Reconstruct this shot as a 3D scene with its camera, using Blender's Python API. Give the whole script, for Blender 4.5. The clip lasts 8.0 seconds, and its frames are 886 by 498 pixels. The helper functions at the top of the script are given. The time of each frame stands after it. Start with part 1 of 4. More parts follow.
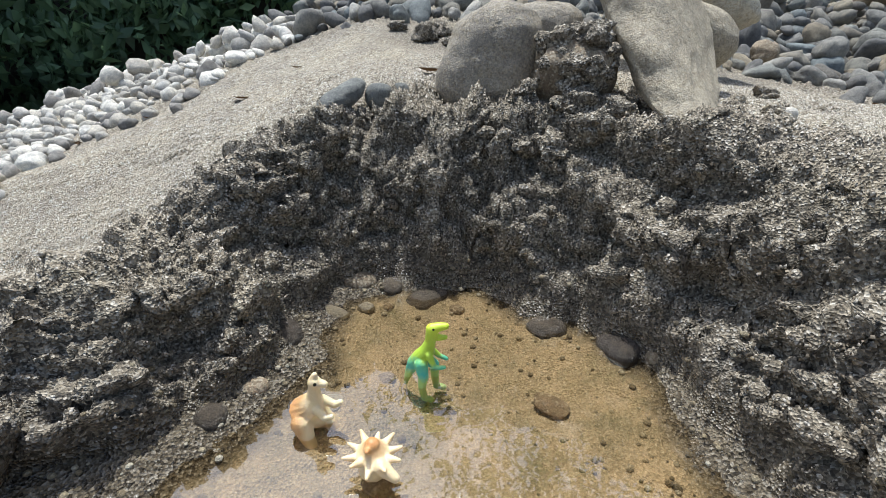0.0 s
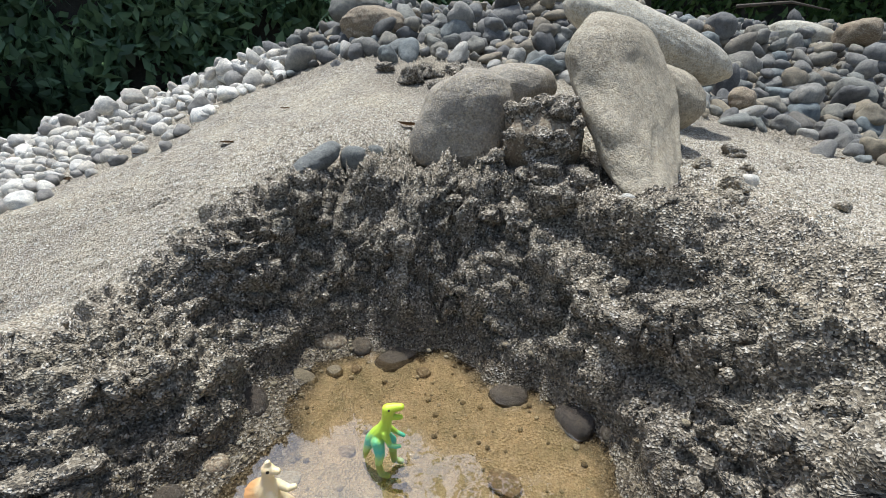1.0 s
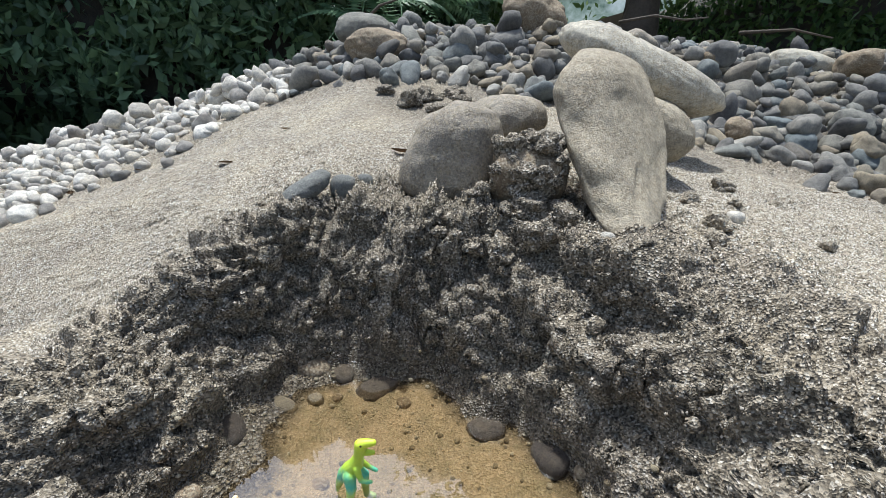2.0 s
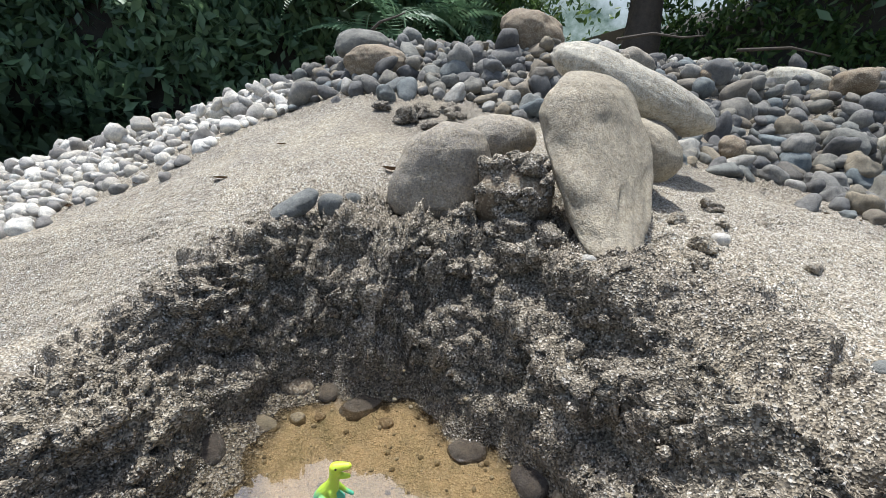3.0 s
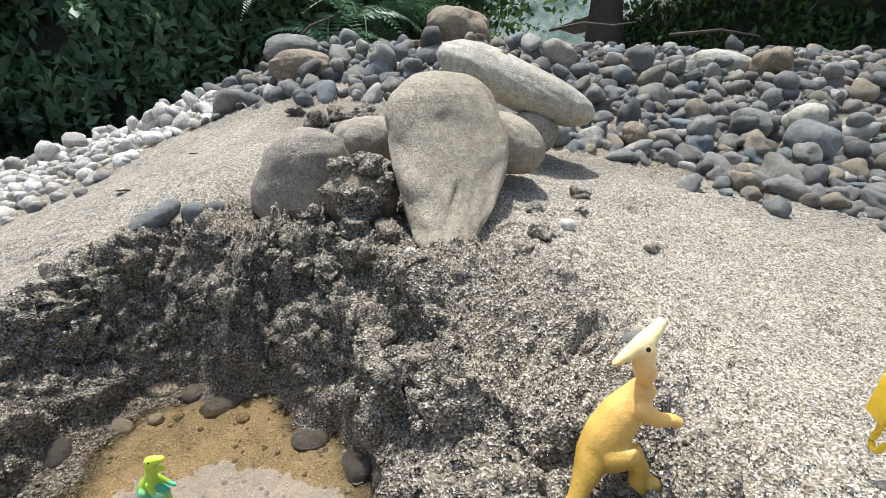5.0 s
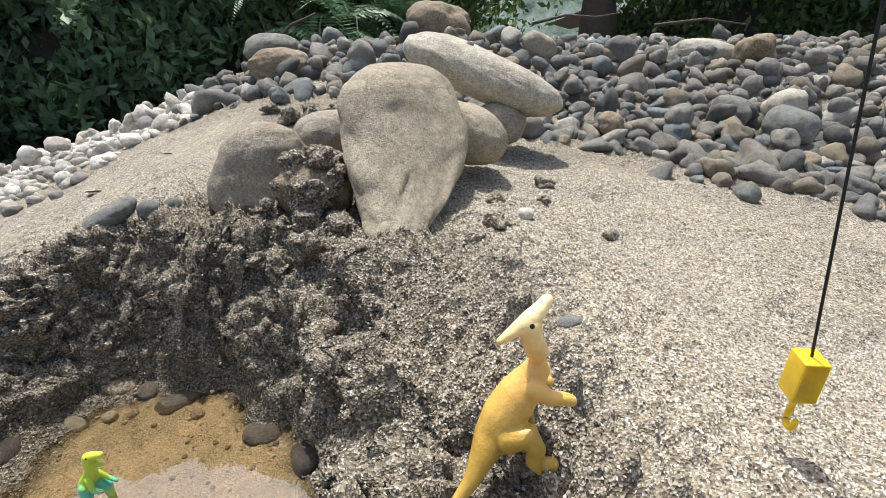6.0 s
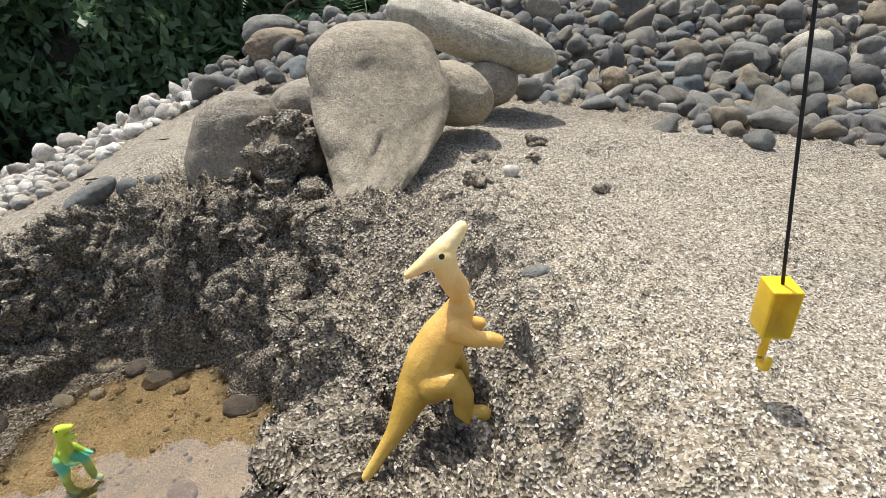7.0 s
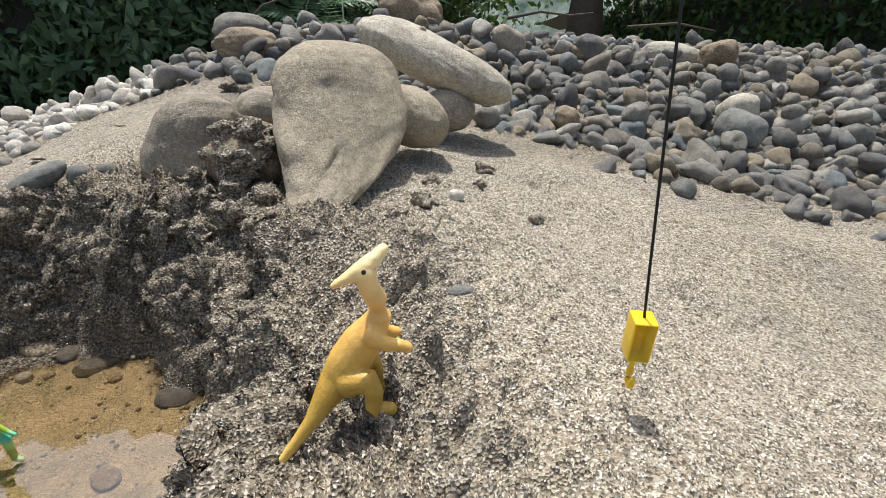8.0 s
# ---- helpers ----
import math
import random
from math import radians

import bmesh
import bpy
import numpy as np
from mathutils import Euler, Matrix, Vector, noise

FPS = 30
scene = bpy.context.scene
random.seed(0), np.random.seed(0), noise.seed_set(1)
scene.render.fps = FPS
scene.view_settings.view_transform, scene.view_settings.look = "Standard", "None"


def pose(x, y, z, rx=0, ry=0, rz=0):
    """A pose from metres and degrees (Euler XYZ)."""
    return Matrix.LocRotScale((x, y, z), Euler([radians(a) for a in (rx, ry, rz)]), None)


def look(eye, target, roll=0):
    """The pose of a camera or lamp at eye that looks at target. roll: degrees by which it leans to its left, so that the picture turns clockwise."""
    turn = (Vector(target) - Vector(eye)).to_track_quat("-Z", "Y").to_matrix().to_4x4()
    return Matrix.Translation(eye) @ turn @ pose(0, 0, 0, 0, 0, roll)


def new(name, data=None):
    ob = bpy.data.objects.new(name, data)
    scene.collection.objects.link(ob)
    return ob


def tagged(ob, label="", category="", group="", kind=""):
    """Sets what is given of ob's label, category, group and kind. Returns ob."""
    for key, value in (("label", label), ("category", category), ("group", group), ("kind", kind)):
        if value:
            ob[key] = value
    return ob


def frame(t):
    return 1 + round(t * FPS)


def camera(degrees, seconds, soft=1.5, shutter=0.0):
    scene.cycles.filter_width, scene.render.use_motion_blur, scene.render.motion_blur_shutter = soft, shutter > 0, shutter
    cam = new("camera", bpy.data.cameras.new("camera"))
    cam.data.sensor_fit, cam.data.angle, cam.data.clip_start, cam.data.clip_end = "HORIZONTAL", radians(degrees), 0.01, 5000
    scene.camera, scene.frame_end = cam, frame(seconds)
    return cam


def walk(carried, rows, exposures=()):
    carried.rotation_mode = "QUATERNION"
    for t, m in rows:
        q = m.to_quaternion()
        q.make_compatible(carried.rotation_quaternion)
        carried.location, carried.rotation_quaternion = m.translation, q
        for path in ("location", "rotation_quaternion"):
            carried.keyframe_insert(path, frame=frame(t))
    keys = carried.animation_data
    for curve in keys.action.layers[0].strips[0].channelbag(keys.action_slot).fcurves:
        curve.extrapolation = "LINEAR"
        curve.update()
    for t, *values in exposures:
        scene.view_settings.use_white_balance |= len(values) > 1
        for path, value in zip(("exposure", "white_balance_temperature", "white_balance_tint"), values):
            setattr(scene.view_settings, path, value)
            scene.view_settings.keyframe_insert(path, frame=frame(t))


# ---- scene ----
cam = camera(86.0, 8.0, soft=0.6)
PATH = [
    (0, (0.0073, 0.0120, 0.2076), (0.0574, 0.9272, -0.1922), 1.56),
    (0.5, (0.0159, 0.0162, 0.2280), (0.0633, 0.9365, -0.1604), 1.65),
    (1, (0.0331, 0.0182, 0.2563), (0.0865, 0.9429, -0.1205), 2.34),
    (1.5, (0.0439, 0.0179, 0.2614), (0.0945, 0.9451, -0.1096), 2.31),
    (1.7, (0.0484, 0.0183, 0.2667), (0.0963, 0.9483, -0.0976), 2.79),
    (2.8, (0.0605, 0.0216, 0.2874), (0.0921, 0.9633, -0.0477), 4.14),
    (3, (0.0685, 0.0197, 0.2852), (0.1014, 0.9621, -0.0478), 3.79),
    (3.5, (0.1025, 0.0189, 0.2842), (0.1385, 0.9617, -0.0472), 3.32),
    (4, (0.1478, 0.0115, 0.2923), (0.1913, 0.9532, -0.0413), 2.65),
    (4.5, (0.1759, 0.0037, 0.2991), (0.2232, 0.9443, -0.0372), 1.84),
    (5, (0.2068, -0.0062, 0.2991), (0.2570, 0.9324, -0.0421), 0.79),
    (5.2, (0.2208, -0.0116, 0.2991), (0.2733, 0.9271, -0.0416), 0.54),
    (6.3, (0.2599, -0.0031, 0.2772), (0.2933, 0.9341, -0.0701), -1.31),
    (6.5, (0.2652, 0.0042, 0.2646), (0.2835, 0.9375, -0.0939), -1.82),
    (7, (0.2984, 0.0018, 0.2627), (0.2852, 0.9292, -0.1109), -4.60),
    (7.5, (0.2940, -0.0173, 0.2848), (0.2981, 0.9139, -0.0796), -3.81),
    (8, (0.3128, -0.0273, 0.2775), (0.3891, 0.9059, -0.0736), 2.39),
]
walk(cam, [(t, look(eye, target, roll)) for t, eye, target, roll in PATH],
     exposures=[(0, 0.0, 5800, 6), (1.7, 0.0, 5800, 6), (3, 0.1, 5850, 8), (5, 0.2, 5900, 8), (6.4, 0.06, 6350, 9), (8, -0.06, 6350, 9)])

# ---- light ----
SUN_ELEV, SUN_AZ = 75.0, -24.0   # azimuth from +y towards +x
world = bpy.data.worlds.new("sky")
scene.world = world
world.use_nodes = True
wn = world.node_tree.nodes
sky = wn.new("ShaderNodeTexSky")
sky.sky_type, sky.sun_disc = "NISHITA", False
sky.sun_elevation, sky.sun_rotation = radians(SUN_ELEV), radians(SUN_AZ)
sky.air_density, sky.dust_density = 1.2, 5.0
world.node_tree.links.new(sky.outputs[0], wn["Background"].inputs[0])
wn["Background"].inputs[1].default_value = 0.175
sun = new("sun", bpy.data.lights.new("sun", "SUN"))
sun.data.energy, sun.data.angle, sun.data.color = 4.9, radians(0.6), (1.0, 0.96, 0.90)
sd = Vector((math.sin(radians(SUN_AZ)) * math.cos(radians(SUN_ELEV)), math.cos(radians(SUN_AZ)) * math.cos(radians(SUN_ELEV)), math.sin(radians(SUN_ELEV))))
sun.matrix_world = look(sd * 20, (0, 0, 0))
scene.view_settings.exposure = 0.0


# ---- materials ----
def material(name, rough=0.8, metal=0.0):
    m = bpy.data.materials.new(name)
    m.use_nodes = True
    nt = m.node_tree
    b = nt.nodes["Principled BSDF"]
    b.inputs["Roughness"].default_value, b.inputs["Metallic"].default_value = rough, metal
    return m, nt, b


def node(nt, kind, **values):
    n = nt.nodes.new(kind)
    for key, value in values.items():
        n.inputs[key].default_value = value
    return n


def ramp(nt, source, stops):
    r = nt.nodes.new("ShaderNodeValToRGB")
    els = r.color_ramp.elements
    while len(els) < len(stops):
        els.new(0.5)
    for e, (p, c) in zip(els, stops):
        e.position, e.color = p, (*c, 1)
    nt.links.new(source, r.inputs[0])
    return r.outputs[0]


def mixed(nt, fac, a, b, how="MIX"):
    m = nt.nodes.new("ShaderNodeMix")
    m.data_type, m.blend_type = "RGBA", how
    for socket, value in ((m.inputs[0], fac), (m.inputs[6], a), (m.inputs[7], b)):
        if isinstance(value, (int, float)):
            socket.default_value = value
        elif isinstance(value, tuple):
            socket.default_value = (*value, 1)
        else:
            nt.links.new(value, socket)
    return m.outputs[2]


def noisy(nt, scale, detail=4.0, rough=0.6, vector=None):
    n = node(nt, "ShaderNodeTexNoise", Scale=scale, Detail=detail, Roughness=rough)
    if vector is not None:
        nt.links.new(vector, n.inputs["Vector"])
    return n.outputs[0]


def place(nt):
    return nt.nodes.new("ShaderNodeNewGeometry").outputs["Position"]


def bump(nt, b, height, strength, distance):
    n = node(nt, "ShaderNodeBump", Strength=strength, Distance=distance)
    nt.links.new(height, n.inputs["Height"])
    nt.links.new(n.outputs[0], b.inputs["Normal"])


def sand_material():
    m, nt, b = material("river_sand", 0.9)
    at = place(nt)
    v = node(nt, "ShaderNodeTexVoronoi", Scale=620.0)
    nt.links.new(at, v.inputs["Vector"])
    pick = nt.nodes.new("ShaderNodeSeparateColor")
    nt.links.new(v.outputs["Color"], pick.inputs[0])
    dry = ramp(nt, pick.outputs[0], [(0.0, (0.068, 0.056, 0.041)), (0.2, (0.200, 0.169, 0.123)), (0.5, (0.351, 0.302, 0.225)), (0.82, (0.492, 0.442, 0.353)), (1.0, (0.646, 0.651, 0.598))])
    wet = ramp(nt, pick.outputs[1], [(0.0, (0.057, 0.050, 0.039)), (0.25, (0.136, 0.114, 0.084)), (0.6, (0.262, 0.225, 0.166)), (0.85, (0.389, 0.343, 0.270)), (1.0, (0.563, 0.527, 0.458))])
    mud = ramp(nt, noisy(nt, 24.0, 6, 0.7, at), [(0.32, (0.224, 0.210, 0.127)), (0.48, (0.435, 0.358, 0.231)), (0.7, (0.645, 0.512, 0.337))])
    mud = mixed(nt, 0.35, mud, ramp(nt, pick.outputs[2], [(0.0, (0.09, 0.07, 0.045)), (0.6, (0.32, 0.25, 0.16)), (1.0, (0.52, 0.44, 0.31))]))
    damp = nt.nodes.new("ShaderNodeAttribute")
    damp.attribute_name = "damp"
    silt = nt.nodes.new("ShaderNodeAttribute")
    silt.attribute_name = "silt"
    wobble = noisy(nt, 22.0, 5, 0.65, at)
    add = nt.nodes.new("ShaderNodeMath")
    add.operation = "MULTIPLY_ADD"
    nt.links.new(wobble, add.inputs[0])
    add.inputs[1].default_value = 0.5
    nt.links.new(damp.outputs["Fac"], add.inputs[2])
    fac = node(nt, "ShaderNodeMapRange")
    fac.inputs[1].default_value, fac.inputs[2].default_value = 0.45, 1.0
    nt.links.new(add.outputs[0], fac.inputs[0])
    col = mixed(nt, fac.outputs[0], dry, wet)
    patches = ramp(nt, noisy(nt, 9.0, 4, 0.6, at), [(0.35, (0.78, 0.78, 0.8)), (0.65, (1.0, 0.99, 0.96))])
    col = mixed(nt, 1.0, col, patches, "MULTIPLY")
    col = mixed(nt, 1.0, col, ramp(nt, noisy(nt, 150.0, 4, 0.7, at), [(0.32, (0.68, 0.67, 0.65)), (0.5, (1.0, 0.99, 0.97)), (0.7, (1.16, 1.15, 1.12))]), "MULTIPLY")
    soaked = nt.nodes.new("ShaderNodeAttribute")
    soaked.attribute_name = "soaked"
    col = mixed(nt, soaked.outputs["Fac"], col, mixed(nt, 1.0, col, (0.55, 0.53, 0.5), "MULTIPLY"))
    col = mixed(nt, silt.outputs["Fac"], col, mud)
    nt.links.new(col, b.inputs["Base Color"])
    gloss = node(nt, "ShaderNodeMapRange")
    gloss.inputs[3].default_value, gloss.inputs[4].default_value = 0.9, 0.22
    nt.links.new(soaked.outputs["Fac"], gloss.inputs[0])
    nt.links.new(gloss.outputs[0], b.inputs["Roughness"])
    rough = nt.nodes.new("ShaderNodeMath")
    rough.operation = "ADD"
    nt.links.new(v.outputs["Distance"], rough.inputs[0])
    nt.links.new(noisy(nt, 190.0, 3, 0.7, at), rough.inputs[1])
    bump(nt, b, rough.outputs[0], 0.9, 0.0020)
    return m


def grain_material():
    m, nt, b = material("sand_grain", 0.75)
    rnd = nt.nodes.new("ShaderNodeNewGeometry").outputs["Random Per Island"]
    col = ramp(nt, rnd, [(0.0, (0.033, 0.029, 0.024)), (0.2, (0.141, 0.120, 0.088)), (0.5, (0.324, 0.278, 0.207)), (0.8, (0.480, 0.431, 0.344)), (1.0, (0.696, 0.670, 0.618))])
    damp = nt.nodes.new("ShaderNodeAttribute")
    damp.attribute_name = "damp"
    col = mixed(nt, damp.outputs["Fac"], col, mixed(nt, 1.0, col, (0.68, 0.645, 0.60), "MULTIPLY"))
    nt.links.new(col, b.inputs["Base Color"])
    return m


def stone_material(name, stops, per="object", rough=0.75, fine=90.0, sandy=0.0):
    m, nt, b = material(name, rough)
    at = nt.nodes.new("ShaderNodeTexCoord").outputs["Object"] if per == "object" else place(nt)
    if per == "object":
        rnd = nt.nodes.new("ShaderNodeObjectInfo").outputs["Random"]
    else:
        rnd = nt.nodes.new("ShaderNodeNewGeometry").outputs["Random Per Island"]
    base = ramp(nt, rnd, stops)
    at = place(nt)
    big = ramp(nt, noisy(nt, 26.0, 6, 0.65, at), [(0.3, (0.62, 0.60, 0.57)), (0.5, (0.95, 0.94, 0.92)), (0.7, (1.18, 1.16, 1.1))])
    col = mixed(nt, 1.0, base, big, "MULTIPLY")
    mid = noisy(nt, 130.0, 5, 0.7, at)
    col = mixed(nt, 1.0, col, ramp(nt, mid, [(0.3, (0.66, 0.65, 0.63)), (0.5, (0.98, 0.98, 0.97)), (0.72, (1.25, 1.22, 1.16))]), "MULTIPLY")
    speck = noisy(nt, fine * 10, 3, 0.75, at)
    col = mixed(nt, 1.0, col, ramp(nt, speck, [(0.3, (0.6, 0.6, 0.6)), (0.5, (1.0, 1.0, 1.0)), (0.7, (1.35, 1.32, 1.25))]), "MULTIPLY")
    if sandy:
        grit = node(nt, "ShaderNodeTexVoronoi", Scale=560.0)
        nt.links.new(at, grit.inputs["Vector"])
        chosen = nt.nodes.new("ShaderNodeSeparateColor")
        nt.links.new(grit.outputs["Color"], chosen.inputs[0])
        drift = nt.nodes.new("ShaderNodeMath")
        drift.operation = "MULTIPLY"
        nt.links.new(chosen.outputs[0], drift.inputs[0])
        nt.links.new(ramp(nt, noisy(nt, 45.0, 5, 0.7, at), [(0.35, (0.25, 0.25, 0.25)), (0.65, (1, 1, 1))]), drift.inputs[1])
        lies = ramp(nt, drift.outputs[0], [(0.52 - 0.35 * sandy, (0, 0, 0)), (0.58 - 0.35 * sandy, (1, 1, 1))])
        col = mixed(nt, mixed(nt, 1.0, lies, (0.6, 0.6, 0.6), "MULTIPLY"), col, ramp(nt, chosen.outputs[1], [(0.0, (0.15, 0.115, 0.07)), (0.5, (0.34, 0.28, 0.18)), (1.0, (0.52, 0.46, 0.35))]))
    nt.links.new(col, b.inputs["Base Color"])
    both = nt.nodes.new("ShaderNodeMath")
    both.operation = "ADD"
    nt.links.new(mid, both.inputs[0])
    nt.links.new(speck, both.inputs[1])
    bump(nt, b, both.outputs[0], 0.9, 0.0022)
    return m


def plastic(name, colour, rough=0.42, sss=0.15):
    m, nt, b = material(name, rough)
    at = nt.nodes.new("ShaderNodeTexCoord").outputs["Object"]
    col = mixed(nt, 1.0, colour, ramp(nt, noisy(nt, 120.0, 3, 0.6, at), [(0.3, (0.9, 0.88, 0.84)), (0.7, (1.05, 1.05, 1.03))]), "MULTIPLY")
    nt.links.new(col, b.inputs["Base Color"])
    b.inputs["Subsurface Weight"].default_value = sss
    b.inputs["Subsurface Radius"].default_value = (0.004, 0.003, 0.0015)
    bump(nt, b, noisy(nt, 700.0, 3, 0.6, at), 0.15, 0.0004)
    return m


def leaf_material(name, dark, light, rough=0.45):
    m, nt, b = material(name, rough)
    rnd = nt.nodes.new("ShaderNodeNewGeometry").outputs["Random Per Island"]
    col = ramp(nt, rnd, [(0.0, dark), (0.7, tuple((p + q) / 2 for p, q in zip(dark, light))), (1.0, light)])
    nt.links.new(col, b.inputs["Base Color"])
    thin = nt.nodes.new("ShaderNodeBsdfTranslucent")
    nt.links.new(col, thin.inputs[0])
    blend = nt.nodes.new("ShaderNodeMixShader")
    blend.inputs[0].default_value = 0.4
    out = nt.nodes["Material Output"]
    nt.links.new(b.outputs[0], blend.inputs[1])
    nt.links.new(thin.outputs[0], blend.inputs[2])
    nt.links.new(blend.outputs[0], out.inputs[0])
    return m


def water_material(name, tint, ripple_scale, ripple, ior=1.33):
    m, nt, b = material(name)
    clear = nt.nodes.new("ShaderNodeBsdfTransparent")
    clear.inputs[0].default_value = (*tint, 1)
    gloss = nt.nodes.new("ShaderNodeBsdfGlossy")
    gloss.inputs["Roughness"].default_value = 0.02
    fr = node(nt, "ShaderNodeFresnel", IOR=ior)
    n = node(nt, "ShaderNodeBump", Strength=ripple, Distance=0.002)
    nt.links.new(noisy(nt, ripple_scale, 2, 0.5, place(nt)), n.inputs["Height"])
    nt.links.new(n.outputs[0], gloss.inputs["Normal"])
    nt.links.new(n.outputs[0], fr.inputs["Normal"])
    blend = nt.nodes.new("ShaderNodeMixShader")
    nt.links.new(fr.outputs[0], blend.inputs[0])
    nt.links.new(clear.outputs[0], blend.inputs[1])
    nt.links.new(gloss.outputs[0], blend.inputs[2])
    nt.links.new(blend.outputs[0], nt.nodes["Material Output"].inputs[0])
    return m


SAND, GRAIN = sand_material(), grain_material()
COBBLE_STOPS = [(0.0, (0.101, 0.097, 0.093)), (0.2, (0.170, 0.170, 0.167)), (0.35, (0.240, 0.221, 0.181)), (0.5, (0.163, 0.190, 0.201)), (0.62, (0.294, 0.248, 0.175)), (0.75, (0.101, 0.101, 0.105)), (0.88, (0.248, 0.240, 0.221)), (1.0, (0.426, 0.410, 0.372))]
# pale stones of the left slope, their sunlight put into the base colour
PALE_SUNLIT_STOPS = [(0.0, (0.20, 0.19, 0.18)), (0.2, (0.42, 0.40, 0.37)), (0.4, (0.58, 0.54, 0.47)), (0.6, (0.52, 0.51, 0.49)), (0.8, (0.70, 0.67, 0.61)), (1.0, (0.80, 0.78, 0.73))]
PALE_SUNLIT_COBBLE = stone_material("pale_sunlit_cobble", PALE_SUNLIT_STOPS)
PALE_SUNLIT_FIELD = stone_material("pale_sunlit_cobble_field", PALE_SUNLIT_STOPS, per="island")
COBBLE = stone_material("river_cobble", COBBLE_STOPS)
COBBLE_FIELD = stone_material("river_cobble_field", COBBLE_STOPS, per="island")
BOULDER = stone_material("grey_boulder", [(0.0, (0.364, 0.321, 0.250)), (1.0, (0.381, 0.338, 0.262))], fine=60.0, sandy=0.6)
DARK_ROCK = stone_material("dark_boulder", [(0.0, (0.307, 0.275, 0.230)), (1.0, (0.346, 0.314, 0.262))], fine=60.0, sandy=0.5)
PALE_ROCK = stone_material("pale_slab", [(0.0, (0.47, 0.45, 0.385)), (1.0, (0.50, 0.47, 0.40))], fine=60.0, sandy=0.35)
BROWN_ROCK = stone_material("brown_stone", [(0.0, (0.22, 0.165, 0.11)), (1.0, (0.25, 0.19, 0.13))], fine=60.0, sandy=0.9)
SLATE = stone_material("slate_stone", [(0.0, (0.174, 0.181, 0.174)), (1.0, (0.217, 0.225, 0.217))], fine=70.0)
WET_STONE = stone_material("wet_stone", [(0.0, (0.06, 0.05, 0.042)), (1.0, (0.13, 0.105, 0.075))], rough=0.25)
BROWN_GRAVEL = stone_material("brown_gravel", [(0.0, (0.16, 0.13, 0.08)), (0.4, (0.28, 0.23, 0.15)), (0.8, (0.38, 0.33, 0.23)), (1.0, (0.55, 0.51, 0.42))], per="island", rough=0.45)
WHITE_STONE = stone_material("white_stone", [(0.0, (0.6, 0.58, 0.53)), (1.0, (0.68, 0.65, 0.6))])
POND = water_material("pond_water", (0.93, 0.88, 0.78), 38.0, 0.10, 2.4)
RIVER = water_material("river_water", (0.04, 0.05, 0.04), 6.0, 0.02)
LEAF = leaf_material("dark_leaf", (0.080, 0.136, 0.072), (0.224, 0.336, 0.160))
SUNLEAF = leaf_material("sunlit_leaf", (0.04, 0.09, 0.025), (0.16, 0.24, 0.07))
FERN = leaf_material("fern_leaf", (0.05, 0.12, 0.045), (0.11, 0.22, 0.075))
SOIL = stone_material("dark_bank_soil", [(0.0, (0.045, 0.042, 0.030)), (1.0, (0.053, 0.045, 0.033))], fine=20.0)
DEAD_LEAF = leaf_material("dead_leaf", (0.12, 0.07, 0.03), (0.2, 0.12, 0.06), 0.7)
BARK = stone_material("bark", [(0.0, (0.07, 0.055, 0.04)), (1.0, (0.10, 0.08, 0.06))], fine=30.0)
YELLOW = plastic("yellow_plastic", (0.85, 0.56, 0.02), 0.35)
CORD = material("black_cord", 0.8)[0]
CORD.node_tree.nodes["Principled BSDF"].inputs["Base Color"].default_value = (0.012, 0.012, 0.012, 1)


# ---- helpers of the scene ----
def linked(name, bm, mat, parent=None, label="", smooth=True):
    me = bpy.data.meshes.new(name)
    bm.to_mesh(me)
    bm.free()
    me.materials.append(mat)
    if smooth:
        me.polygons.foreach_set("use_smooth", [True] * len(me.polygons))
    ob = new(name, me)
    if parent is not None:
        ob.parent = parent
    return tagged(ob, label)


def part(name, bm, mat, parent, label=""):
    return linked(name, bm, mat, parent, label)


def array_mesh(name, verts, faces, mat, smooth=False):
    me = bpy.data.meshes.new(name)
    me.vertices.add(len(verts))
    me.vertices.foreach_set("co", np.asarray(verts, np.float32).ravel())
    faces = np.asarray(faces, np.int32)
    k = faces.shape[1]
    me.loops.add(faces.size)
    me.loops.foreach_set("vertex_index", faces.ravel())
    me.polygons.add(len(faces))
    me.polygons.foreach_set("loop_start", np.arange(len(faces), dtype=np.int32) * k)
    me.update(calc_edges=True)
    if smooth:
        me.polygons.foreach_set("use_smooth", [True] * len(faces))
    me.materials.append(mat)
    return me


rng = np.random.default_rng(7)


def gnoise(x, y, seed=0):
    """Gradient noise on arrays, about -0.7 to 0.7."""
    xi, yi = np.floor(x).astype(np.int64), np.floor(y).astype(np.int64)
    xf, yf = x - xi, y - yi

    def grad(i, j, dx, dy):
        h = (i * 374761393 + j * 668265263 + seed * 1442695041) & 0x7FFFFFFF
        h = ((h ^ (h >> 13)) * 1274126177) & 0x7FFFFFFF
        a = (h ^ (h >> 16)) % 6283 / 1000.0
        return np.cos(a) * dx + np.sin(a) * dy

    u, v = xf * xf * xf * (xf * (xf * 6 - 15) + 10), yf * yf * yf * (yf * (yf * 6 - 15) + 10)
    a = grad(xi, yi, xf, yf) * (1 - u) + grad(xi + 1, yi, xf - 1, yf) * u
    b = grad(xi, yi + 1, xf, yf - 1) * (1 - u) + grad(xi + 1, yi + 1, xf - 1, yf - 1) * u
    return a * (1 - v) + b * v


def fbm(x, y, scale, octaves=4, seed=0):
    out, amp = 0.0, 1.0
    for o in range(octaves):
        out = out + amp * gnoise(x * scale * 2**o, y * scale * 2**o, seed + 17 * o)
        amp *= 0.5
    return out


